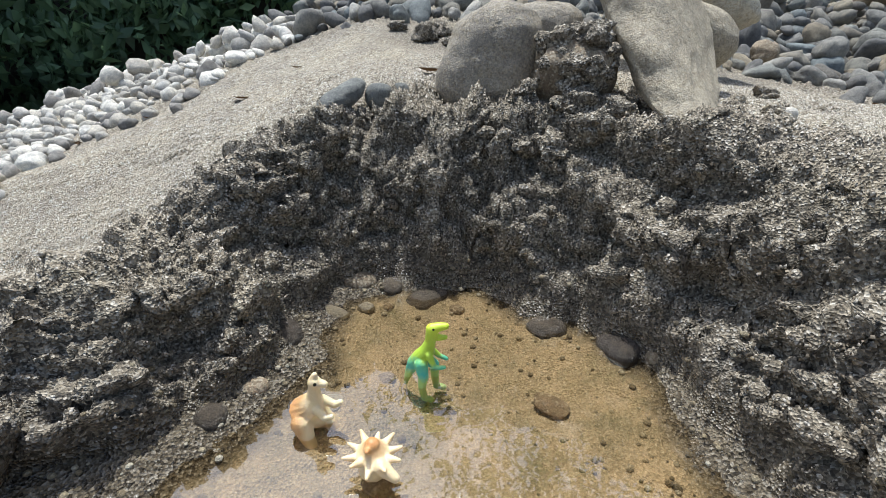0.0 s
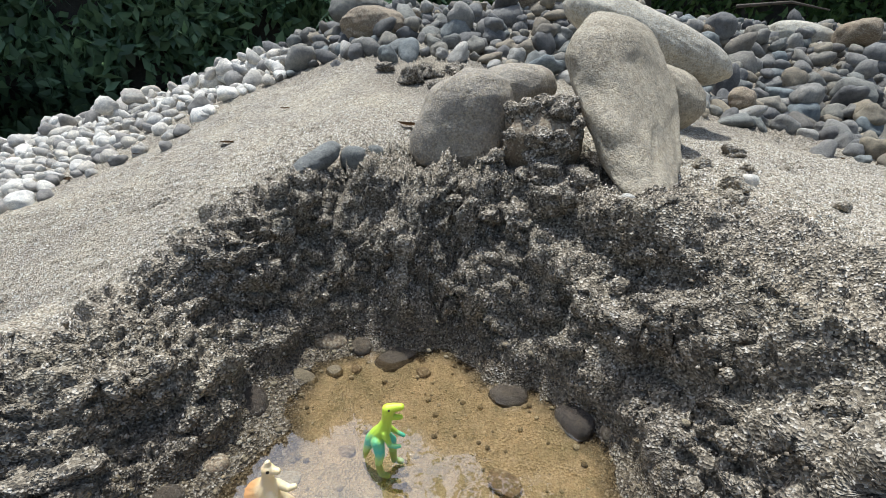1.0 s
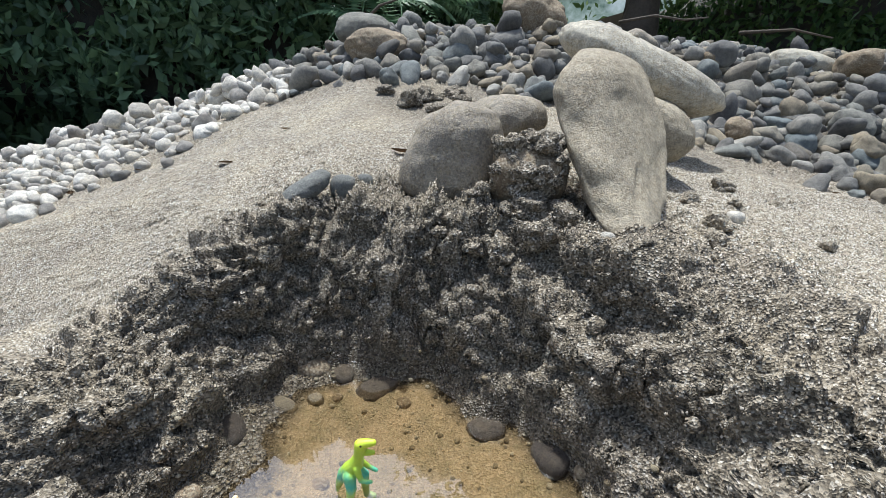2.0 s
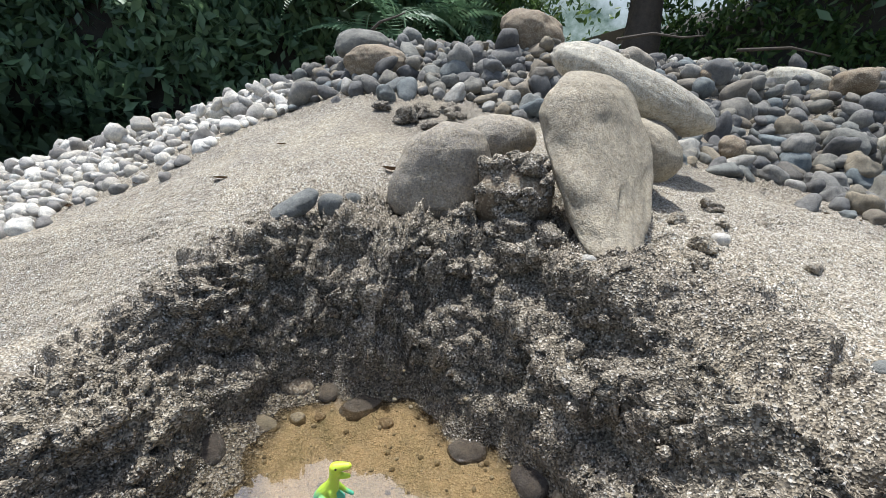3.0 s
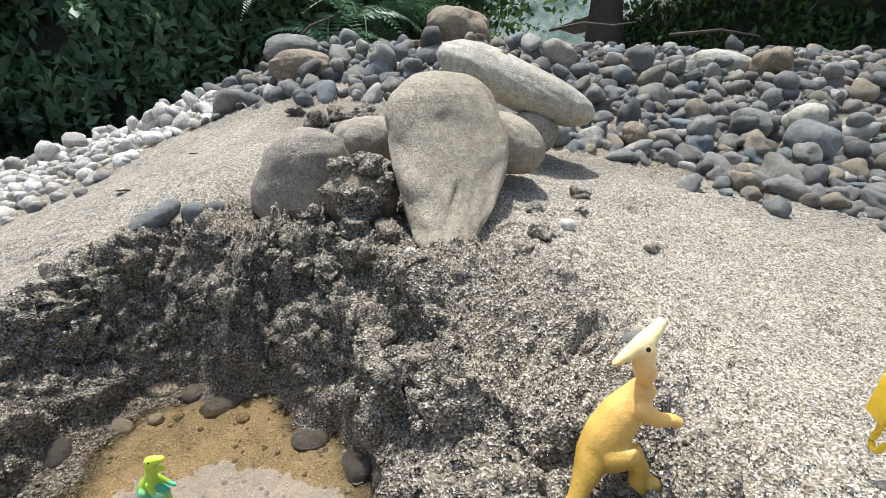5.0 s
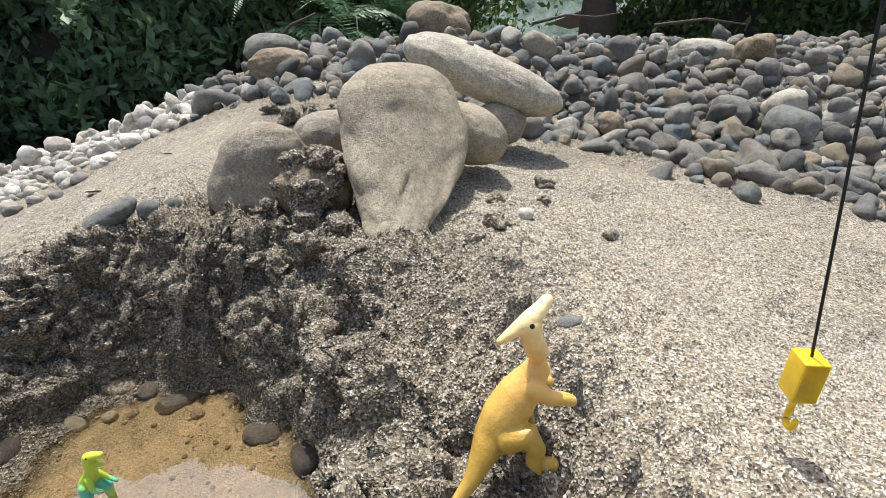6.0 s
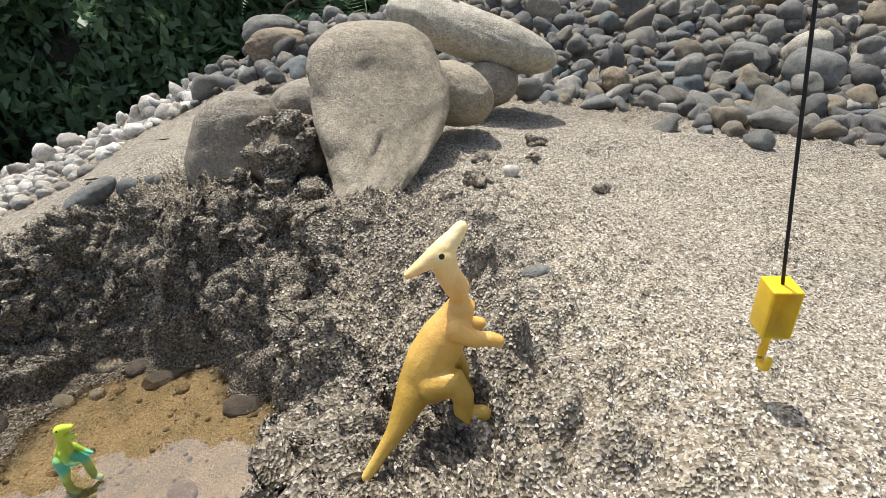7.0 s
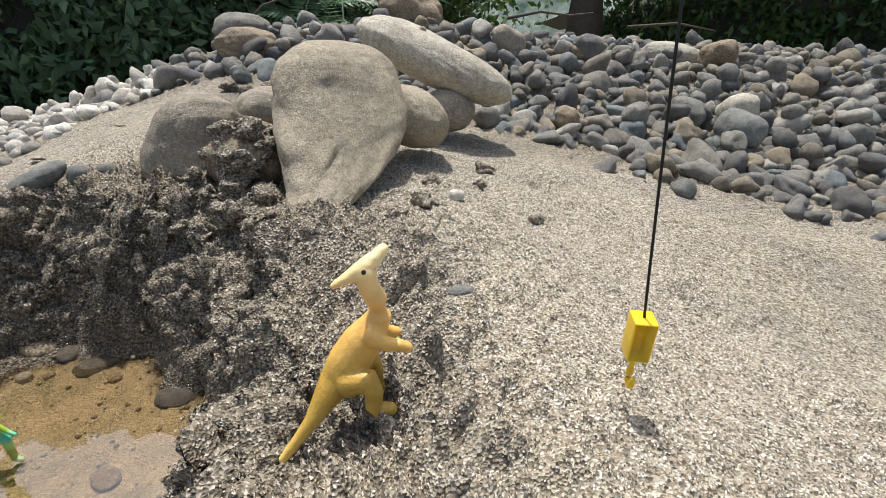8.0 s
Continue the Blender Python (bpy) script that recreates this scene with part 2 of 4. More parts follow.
def smooth01(a, b, x):
    u = np.clip((x - a) / (b - a), 0, 1)
    return u * u * (3 - 2 * u)


# ---- the ground ----
SHORE = [(-0.187, 0.19), (-0.14, 0.205), (-0.12, 0.233), (-0.104, 0.262), (-0.084, 0.294), (-0.086, 0.33), (-0.067, 0.388), (-0.02, 0.41),
         (0.016, 0.398), (0.06, 0.402), (0.09, 0.365), (0.107, 0.34), (0.135, 0.333), (0.15, 0.312), (0.168, 0.292), (0.179, 0.265),
         (0.181, 0.235), (0.182, 0.2), (0.18, 0.12), (0.15, 0.04), (0.05, -0.01), (-0.06, -0.03), (-0.16, 0.02), (-0.21, 0.11)]


def shore_distance(x, y):
    """Distance from the pond's edge, negative over the water."""
    best, inside = np.full(x.shape, 1e9), np.zeros(x.shape, bool)
    for (ax, ay), (bx, by) in zip(SHORE, SHORE[1:] + SHORE[:1]):
        ex, ey = bx - ax, by - ay
        u = np.clip(((x - ax) * ex + (y - ay) * ey) / (ex * ex + ey * ey), 0, 1)
        best = np.minimum(best, np.hypot(x - ax - u * ex, y - ay - u * ey))
        cross = (ay > y) != (by > y)
        inside ^= cross & (x < ex * (y - ay) / np.where(ey == 0, 1e-9, ey) + ax)
    return np.where(inside, -best, best)


def beach(x, y):
    """The smooth height of the sand bar, the cobble ridge and the land round them."""
    rise = np.interp(y, [-1, 0.2, 0.5, 0.7, 0.9, 1.1, 1.3, 1.5, 2.0, 3.0], [-0.02, -0.01, 0.0, 0.022, 0.05, 0.095, 0.145, 0.19, 0.22, -0.05])
    left = np.interp(y, [0.3, 0.45, 0.7, 1.2, 2.0], [0.55, 0.6, 0.34, 0.32, 0.45])
    right = np.interp(y, [0.3, 0.5, 0.9, 1.3], [0.22, 0.12, 0.09, 0.0])
    h = 0.156 + rise - left * np.logaddexp(0, (-0.07 - x) * 40) / 40 - right * np.logaddexp(0, (x - 0.3) * 30) / 30
    h = h + 0.05 * np.exp(-((x - 0.36) ** 2 / 0.05 + (y - 1.35) ** 2 / 0.05))
    h = h - 0.027 * np.exp(-((x - 0.264) ** 2 + (y - 0.131) ** 2) / 0.0012)
    return np.maximum(h, -0.30 + 0.03 * np.sin(x * 3) * np.sin(y * 2))


def wall_width(x, y):
    a = np.degrees(np.arctan2(y - 0.22, x - 0.02))
    return np.interp(a, [-180, -90, -45, -20, 10, 40, 65, 95, 120, 150, 180], [0.12, 0.09, 0.10, 0.085, 0.055, 0.07, 0.085, 0.06, 0.075, 0.10, 0.12])


def shelf(x, y):
    """Width of the flat wet margin between the foot of the bank and the water."""
    a = np.degrees(np.arctan2(y - 0.22, x - 0.02))
    return np.interp(a, [-180, -90, -45, -10, 20, 50, 80, 110, 130, 160, 180], [0.040, 0.02, 0.035, 0.028, 0.008, 0.004, 0.006, 0.020, 0.034, 0.044, 0.040])


def crumbled(x, y):
    """How far the damp crumbled sand reaches back from the brow of the bank."""
    a = np.degrees(np.arctan2(y - 0.22, x - 0.02))
    return np.interp(a, [-60, -20, 20, 55, 80, 100], [0.02, 0.045, 0.07, 0.07, 0.045, 0.0])


def cobble_edge(x):
    """How far back the clean sand reaches before the cobbles begin."""
    return np.interp(x, [-1.2, -0.6, -0.5, -0.42, -0.3, -0.1, 0.2, 0.45, 0.58, 0.72, 0.9, 1.3, 2.0], [0.62, 0.80, 0.92, 1.02, 1.12, 1.10, 1.02, 0.86, 0.82, 0.70, 0.66, 0.62, 0.6])


def bare(x, y):
    """The ground before its clods: height, distance from the ragged water line, width of the bank, distance from the shore."""
    d = shore_distance(x, y)
    dd = d + 0.010 * fbm(x, y, 16, 3, 5) + 0.004 * fbm(x, y, 60, 2, 9)
    w = wall_width(x, y) * (1 + 0.25 * fbm(x, y, 9, 2, 31))
    s = 1 - (1 - np.clip(dd / w, 0, 1)) ** 1.45
    toe = shelf(x, y)
    h = np.where(dd > 0, 0.006 + (beach(x, y) - 0.006) * s, 0.006 - 0.009 * smooth01(0, 1, -dd / toe) - 0.012 * smooth01(0, 0.09, -dd - toe))
    return h + 0.012 * fbm(x, y, 4, 3, 71) * (1 - np.exp(-np.maximum(d, 0) / 0.35)), dd, w, d


def ground(x, y):
    """Surface points of the sand with clods and crumbs standing out from it, and its dampness, silt and wetness."""
    h, dd, w, d = bare(x, y)
    e = 0.002
    gx, gy = (bare(x + e, y)[0] - h) / e, (bare(x, y + e)[0] - h) / e
    gx, gy = np.clip(gx, -2.5, 2.5), np.clip(gy, -2.5, 2.5)
    up = 1 / np.sqrt(1 + gx * gx + gy * gy)
    near = np.exp(-np.maximum(d, 0) / 0.35)
    bank = np.where(dd > 0, np.exp(-np.maximum(dd - 1.25 * w - crumbled(x, y), 0) / 0.05), 0)
    u, v = x + h * np.clip((x - 0.02) / 0.1, -1, 1), y + h
    out = 0.034 * fbm(u, v, 11, 2, 41) * near * (0.25 + 0.75 * bank)
    clod = np.abs(fbm(u, v, 30, 2, 51)) * (0.014 + 0.02 * smooth01(-0.3, 0.4, fbm(u, v, 7, 2, 91))) - 0.005 + np.abs(fbm(u, v, 75, 2, 53)) * 0.019
    patch = smooth01(-0.1, 0.45, fbm(x, y, 11, 3, 57))
    out = out + clod * (0.13 + 0.20 * patch + 0.85 * bank + 0.35 * np.exp(-((y - cobble_edge(x)) / 0.06) ** 2))
    out = out + 0.0030 * fbm(u, v, 150, 1, 61) * (0.45 + 0.55 * bank) * near
    out = np.where(dd > 0, out * smooth01(0, 0.014, dd), (0.0022 + 0.002 * smooth01(0.06, 0, -dd)) * fbm(x, y, 40, 3, 3) + (0.0006 + 0.0012 * smooth01(0.05, 0, -dd)) * fbm(x, y, 190, 2, 61))
    px, py, pz = x - gx * up * out, y - gy * up * out, h + up * out
    pz = np.where((dd > 0.004) & (d < 0.3), np.maximum(pz, 0.0015), pz)
    brow = np.where(dd > 0, np.exp(-np.maximum(dd - 0.8 * w, 0) / 0.035), 0)
    damp = np.clip(np.maximum(brow, 0.62 * bank) * 0.95 + np.exp(-np.maximum(d - 0.02, 0) / 0.045), 0, 1)
    # back right: damp sand, with the shading below the cobbles put in too
    damp = np.maximum(damp, 0.85 * smooth01(0.60, 0.8, y) * smooth01(0.35, 0.6, x))
    damp = np.maximum(damp, np.exp(-((x - 0.06) ** 2 + (y - 0.94) ** 2) / 0.02))
    damp = np.maximum(damp, 0.55 * np.exp(-((y - cobble_edge(x)) / 0.07) ** 2))
    silt = smooth01(0.004, -0.015, dd + 0.8 * shelf(x, y))
    soaked = smooth01(0.05, 0.0, dd) * smooth01(0.05, 0.012, pz)
    return px, py, pz, damp, silt, soaked


def ground_z(x, y):
    return float(ground(np.array([float(x)]), np.array([float(y)]))[2][0])


def spaced(lo, hi, step, reach, grow):
    """Even steps from lo to hi, then ever wider ones out to the reach on either side."""
    core = list(np.arange(lo, hi, step))

    def out(a):
        s, begun, more = step, a, []
        while a - begun < reach:
            s = s * (1.02 if s < 0.007 else grow if a - begun > 0.75 else 1.0)
            a += s
            more.append(a)
        return more

    return np.array([-v for v in out(-lo)][::-1] + core + out(hi))


def build_ground():
    xs, ys = spaced(-0.28, 0.60, 0.002, 60, 1.15), spaced(0.07, 0.64, 0.002, 60, 1.15)
    gx, gy = np.meshgrid(xs, ys)
    x, y = gx.ravel(), gy.ravel()
    px, py, h, damp, silt, soaked = ground(x, y)
    n, k = len(xs), len(ys)
    idx = np.arange(n * k).reshape(k, n)
    faces = np.stack([idx[:-1, :-1], idx[:-1, 1:], idx[1:, 1:], idx[1:, :-1]], -1).reshape(-1, 4)
    me = array_mesh("ground", np.stack([px, py, h], -1), faces, SAND, smooth=True)
    for name, values in (("damp", damp), ("silt", silt), ("soaked", soaked)):
        me.attributes.new(name, "FLOAT", "POINT").data.foreach_set("value", values.astype(np.float32))
    tagged(new("ground", me), "coarse grey-tan river sand with a dug-out damp hollow", "sand", kind="structure")


build_ground()


def build_water(name, points, z, mat, label):
    bm = bmesh.new()
    bm.faces.new([bm.verts.new((x, y, z)) for x, y in points])
    ob = linked(name, bm, mat, smooth=False)
    return tagged(ob, label, "water", kind="structure")


build_water("pond_water", [(-0.30, -0.12), (0.26, -0.12), (0.26, 0.47), (-0.12, 0.47), (-0.24, 0.30)], 0.0, POND, "shallow murky brown water in the dug hollow")
build_water("river_water", [(-40, -20), (-0.9, -20), (-0.9, 3), (2, 4), (30, 6), (30, 12), (-40, 12)], -0.07, RIVER, "dark still river water under the forest bank")


# ---- stones ----
def stone_mesh(name, seed, size, mat, detail=3, lump=0.25, flat=1.0, dents=()):
    """A water-worn stone: a ball pushed in and out by broad noise, squared off a little, its half sizes given."""
    r = random.Random(seed)
    off = Vector((r.uniform(-50, 50), r.uniform(-50, 50), r.uniform(-50, 50)))
    bm = bmesh.new()
    bmesh.ops.create_icosphere(bm, subdivisions=detail, radius=1.0)
    for v in bm.verts:
        d = v.co.normalized()
        k = (abs(d.x) ** 2.5 + abs(d.y) ** 2.5 + abs(d.z) ** 2.5) ** (-1 / 2.5)
        k *= 1 + lump * noise.noise(d * 0.9 + off) + lump * 0.4 * noise.noise(d * 2.1 + off) + lump * 0.12 * noise.noise(d * 5 + off)
        for (cx, cy, cz), wide, deep in dents:
            k -= deep * math.exp(-((d - Vector((cx, cy, cz)).normalized()).length / wide) ** 2)
        v.co = Vector((d.x * k * size[0], d.y * k * size[1], d.z * k * size[2] * (flat if d.z < 0 else 1)))
    me = bpy.data.meshes.new(name)
    bm.to_mesh(me)
    bm.free()
    me.polygons.foreach_set("use_smooth", [True] * len(me.polygons))
    me.materials.append(mat)
    return me


def stone(name, m, seed, size, mat, label, detail=4, lump=0.25, dents=(), group=""):
    ob = new(name, stone_mesh(name, seed, size, mat, detail, lump, dents=dents))
    ob.matrix_world = m
    return tagged(ob, label, "rock" if "boulder" in name else "stone", group)


def worn(m, seed, size, mat, label, name="boulder", taper=0.0, lump=0.12, dents=(), power=2.8, detail=5):
    """A big boulder: squared ball with its own taper (wider above) and dents."""
    ob = stone(name, m, seed, (1, 1, 1), mat, label, detail, lump, dents)
    off = Vector((seed * 3.1, seed * 1.7, 5))
    for v in ob.data.vertices:
        d = v.co
        k = 1 + taper * d.z
        n = d.normalized()
        f = 1 + 0.022 * noise.noise(n * 7 + off) + 0.010 * noise.noise(n * 17 + off) + (0.006 * noise.noise(n * 42 + off) if detail > 4 else 0)
        v.co = (d.x * k * size[0] * f, d.y * size[1] * f, d.z * size[2] * f)
    return ob


def profiled(m, heights, left, right, front, back, mat, label, seed, dents=(), power=2.4):
    """A boulder with its own outline: how far it reaches to either side, forwards and back at each height."""
    off = Vector((seed * 7.3, seed * 2.9, 1.0))
    bm = bmesh.new()
    rings, sides = 56, 72
    lo, hi = heights[0], heights[-1]
    grid = []
    for i in range(rings):
        z = lo + (hi - lo) * (0.5 - 0.5 * math.cos(math.pi * (i + 0.5) / rings))
        l, r, f, b = (float(np.interp(z, heights, some)) for some in (left, right, front, back))
        ring = []
        for k in range(sides):
            a = math.tau * k / sides
            c, q = math.cos(a), math.sin(a)
            g = (abs(c) ** power + abs(q) ** power) ** (-1 / power)
            p = Vector((c * g * (r if c > 0 else l), q * g * (b if q > 0 else f), z))
            n = Vector((c, q, 0.3))
            d = 0.006 * noise.noise(p * 22 + off) + 0.0022 * noise.noise(p * 60 + off) + 0.0008 * noise.noise(p * 170 + off) + 0.0005 * noise.noise(p * 480 + off)
            for (cx, cz), wx, wz, deep in dents:
                if q < 0:
                    d -= deep * math.exp(-(((p.x - cx) / wx) ** 2 + ((p.z - cz) / wz) ** 2))
            ring.append(bm.verts.new(p + n * d))
        grid.append(ring)
    for a, b in zip(grid, grid[1:]):
        for k in range(sides):
            bm.faces.new((a[k], a[(k + 1) % sides], b[(k + 1) % sides], b[k]))
    bm.faces.new(grid[0][::-1])
    bm.faces.new(grid[-1])
    for _ in range(3):
        bmesh.ops.smooth_vert(bm, verts=[v for ring in grid[:8] + grid[-8:] for v in ring], factor=0.5, use_axis_x=True, use_axis_y=True, use_axis_z=True)
    ob = linked("boulder", bm, mat)
    ob.matrix_world = m
    return tagged(ob, label, "rock")


def leaning(turn, heights, cx, cy, wide, deep, mat, label, seed, dents=(), power=2.4):
    """A boulder that leans back: its middle, half width and half depth at each height, its broad side turned by some degrees."""
    off = Vector((seed * 7.3, seed * 2.9, 1.0))
    bm = bmesh.new()
    rings, sides = 90, 110
    ca, sa = math.cos(radians(turn)), math.sin(radians(turn))
    grid = []
    for i in range(rings):
        z = heights[0] + (heights[-1] - heights[0]) * (0.5 - 0.5 * math.cos(math.pi * (i + 0.5) / rings))
        mx, my, w, d = (float(np.interp(z, heights, some)) for some in (cx, cy, wide, deep))
        ring = []
        for k in range(sides):
            a = math.tau * k / sides
            c, q = math.cos(a), math.sin(a)
            g = (abs(c) ** power + abs(q) ** power) ** (-1 / power)
            u, v = c * g * w, q * g * d
            p = Vector((u, v, z))
            n = Vector((c * 0.6, q, 0.2)).normalized()
            out = 0.005 * noise.noise(p * 24 + off) + 0.0020 * noise.noise(p * 60 + off) + 0.0010 * noise.noise(p * 170 + off) + 0.0006 * noise.noise(p * 480 + off)
            for (cu, cz), tilt, wu, wz, sunk in dents:
                if q < 0.3:
                    du, dz = u - cu, z - cz
                    du, dz = du * math.cos(tilt) - dz * math.sin(tilt), du * math.sin(tilt) + dz * math.cos(tilt)
                    out -= sunk * math.exp(-((du / wu) ** 2 + (dz / wz) ** 2))
            p = p + n * out
            ring.append(bm.verts.new((mx + p.x * ca - p.y * sa, my + p.x * sa + p.y * ca, p.z)))
        grid.append(ring)
    for a, b in zip(grid, grid[1:]):
        for k in range(sides):
            bm.faces.new((a[k], a[(k + 1) % sides], b[(k + 1) % sides], b[k]))
    bm.faces.new(grid[0][::-1])
    bm.faces.new(grid[-1])
    for rows, times in ((grid, 1), (grid[:8] + grid[-14:], 5)):
        for _ in range(times):
            bmesh.ops.smooth_vert(bm, verts=[v for ring in rows for v in ring], factor=0.5, use_axis_x=True, use_axis_y=True, use_axis_z=True)
    return tagged(linked("boulder", bm, mat), label, "rock")


leaning(48, [0.140, 0.150, 0.158, 0.170, 0.190, 0.210, 0.235, 0.260, 0.280, 0.293, 0.302, 0.306], [0.229, 0.232, 0.236, 0.2396, 0.2461, 0.2468, 0.2434, 0.238, 0.2366, 0.2358, 0.2340, 0.2340],
        [0.395, 0.400, 0.421, 0.4459, 0.4778, 0.5034, 0.5295, 0.5443, 0.5490, 0.5540, 0.5640, 0.5680], [0.012, 0.024, 0.037, 0.0520, 0.0718, 0.084, 0.0859, 0.0819, 0.0754, 0.0631, 0.046, 0.012],
        [0.010, 0.018, 0.024, 0.0290, 0.0303, 0.0320, 0.0388, 0.0370, 0.0290, 0.0210, 0.012, 0.005], BOULDER, "large tapering grey boulder leaning back on the sand bank", 4,
        dents=[((-0.036, 0.193), 0.3, 0.0032, 0.011, 0.007), ((-0.022, 0.190), 0.3, 0.010, 0.016, 0.0025), ((-0.083, 0.228), -0.3, 0.0035, 0.013, 0.0035), ((-0.070, 0.186), 0.3, 0.006, 0.012, 0.003)])
profiled(pose(0.080, 0.512, 0.146, -10, 0, 6), [0.0, 0.004, 0.014, 0.034, 0.055, 0.074, 0.088, 0.098, 0.102], [0.036, 0.048, 0.053, 0.052, 0.047, 0.039, 0.027, 0.012, 0.003], [0.012, 0.026, 0.040, 0.049, 0.054, 0.052, 0.042, 0.024, 0.006],
         [0.02, 0.028, 0.032, 0.034, 0.034, 0.032, 0.026, 0.016, 0.004], [0.03, 0.04, 0.045, 0.05, 0.05, 0.045, 0.035, 0.02, 0.004], DARK_ROCK, "rounded dark grey boulder dusted with sand", 9,
         dents=[((0.0, 0.075), 0.05, 0.0016, 0.0014), ((0.02, 0.06), 0.0016, 0.03, 0.0012)], power=2.1)
worn(pose(0.350, 0.745, 0.290, 4, 22, -10), 21, (0.120, 0.065, 0.036), PALE_ROCK, "pale smooth slab of stone lying across other rocks", "slab", taper=0.0, lump=0.12)
worn(pose(0.318, 0.600, 0.220, 0, 28, 0), 31, (0.046, 0.045, 0.034), BOULDER, "tan rounded stone wedged under a pale slab")
worn(pose(0.372, 0.70, 0.222, 0, 10, 30), 33, (0.034, 0.035, 0.030), DARK_ROCK, "brown rounded stone holding up a slab", "stone")
worn(pose(0.144, 0.605, 0.222, 0, -8, 20), 41, (0.044, 0.04, 0.031), DARK_ROCK, "dark brown rounded stone behind boulders", "stone")
worn(pose(0.150, 0.478, 0.184, 0, 0, 0), 43, (0.038, 0.03, 0.034), BROWN_ROCK, "brown stone caked with wet sand", "stone", lump=0.35)
worn(pose(-0.066, 0.482, ground_z(-0.066, 0.482) - 0.002, 12, -24, 46), 51, (0.028, 0.011, 0.010), SLATE, "long dark slate stone on the sand rim", "stone")
worn(pose(-0.032, 0.497, ground_z(-0.032, 0.497) + 0.011, 0, 0, 10), 52, (0.014, 0.012, 0.012), SLATE, "dark grey pebble beside a slate stone", "pebble", detail=4)
worn(pose(-0.012, 0.505, ground_z(-0.012, 0.505) + 0.004, 0, 0, 10), 53, (0.009, 0.008, 0.008), COBBLE, "small grey pebble on the sand", "pebble", detail=3)
worn(pose(0.199, 0.376, ground_z(0.199, 0.376) + 0.002), 54, (0.0055, 0.005, 0.004), WHITE_STONE, "tiny white pebble on the sand", "pebble", detail=3)
worn(pose(0.366, 0.475, ground_z(0.366, 0.475) + 0.003), 55, (0.009, 0.008, 0.007), WHITE_STONE, "small whitish pebble half sunk in sand", "pebble", detail=3)
worn(pose(0.350, 0.264, ground_z(0.350, 0.264) + 0.0005, 0, 0, 30), 56, (0.010, 0.006, 0.003), SLATE, "flat purplish pebble in the sand", "pebble", detail=3)
worn(pose(0.332, 0.735, 0.330, 0, 0, 0), 57, (0.006, 0.006, 0.007), DARK_ROCK, "tiny dark pebble lying on a pale slab", "pebble", detail=3)

# stones at the water's edge and on the pond floor
EDGE = [(-0.047, 0.402, 0.019, 0.015, 0.014, BROWN_ROCK, "brown wet stone at the water's edge"), (0.015, 0.386, 0.026, 0.016, 0.013, WET_STONE, "dark wet stone half under water"),
        (-0.018, 0.398, 0.013, 0.012, 0.010, WET_STONE, "dark wet stone at the water's edge"), (0.157, 0.303, 0.020, 0.016, 0.015, WET_STONE, "dark olive wet stone half under water"),
        (0.178, 0.286, 0.009, 0.009, 0.009, BROWN_ROCK, "small brown stone at the water's edge"), (0.111, 0.333, 0.020, 0.014, 0.013, WET_STONE, "dark wet stone half under water"),
        (-0.037, 0.366, 0.0085, 0.0085, 0.010, BROWN_GRAVEL, "small pale pebble in shallow water"), (-0.019, 0.370, 0.006, 0.006, 0.006, BROWN_ROCK, "small brown stone in shallow water"),
        (-0.093, 0.314, 0.022, 0.017, 0.016, WET_STONE, "dark purple wet stone at the water's edge"), (-0.113, 0.231, 0.011, 0.010, 0.011, WET_STONE, "glossy black pebble at the water's edge"),
        (-0.130, 0.235, 0.012, 0.008, 0.008, WET_STONE, "glossy black pebble at the water's edge"), (-0.096, 0.258, 0.010, 0.009, 0.008, BROWN_ROCK, "yellow-brown pebble at the water's edge"),
        (-0.051, 0.252, 0.010, 0.012, 0.003, PALE_ROCK, "flat beige pebble under shallow water"), (0.040, 0.369, 0.008, 0.007, 0.006, BROWN_ROCK, "small brown stone in shallow water"),
        (-0.063, 0.356, 0.016, 0.010, 0.008, BROWN_GRAVEL, "pale ochre crusted stone at the water's edge"), (-0.016, 0.280, 0.009, 0.007, 0.004, BROWN_ROCK, "flat reddish stone under shallow water"),
        (0.095, 0.255, 0.010, 0.014, 0.004, BROWN_ROCK, "flat brown stone under shallow water"), (-0.014, 0.200, 0.013, 0.011, 0.006, BROWN_ROCK, "brown stone under shallow water")]
for n, (x, y, a, b, c, mat, label) in enumerate(EDGE):
    z = min(max(ground_z(x, y), -0.010), 0.006) - 0.3 * c
    worn(pose(x, y, z, 8 * math.sin(n), 9 * math.cos(n * 2), n * 37), 60 + n, (a * 0.85, b * 0.85, c * 0.8), mat, label, "pebble", detail=4)



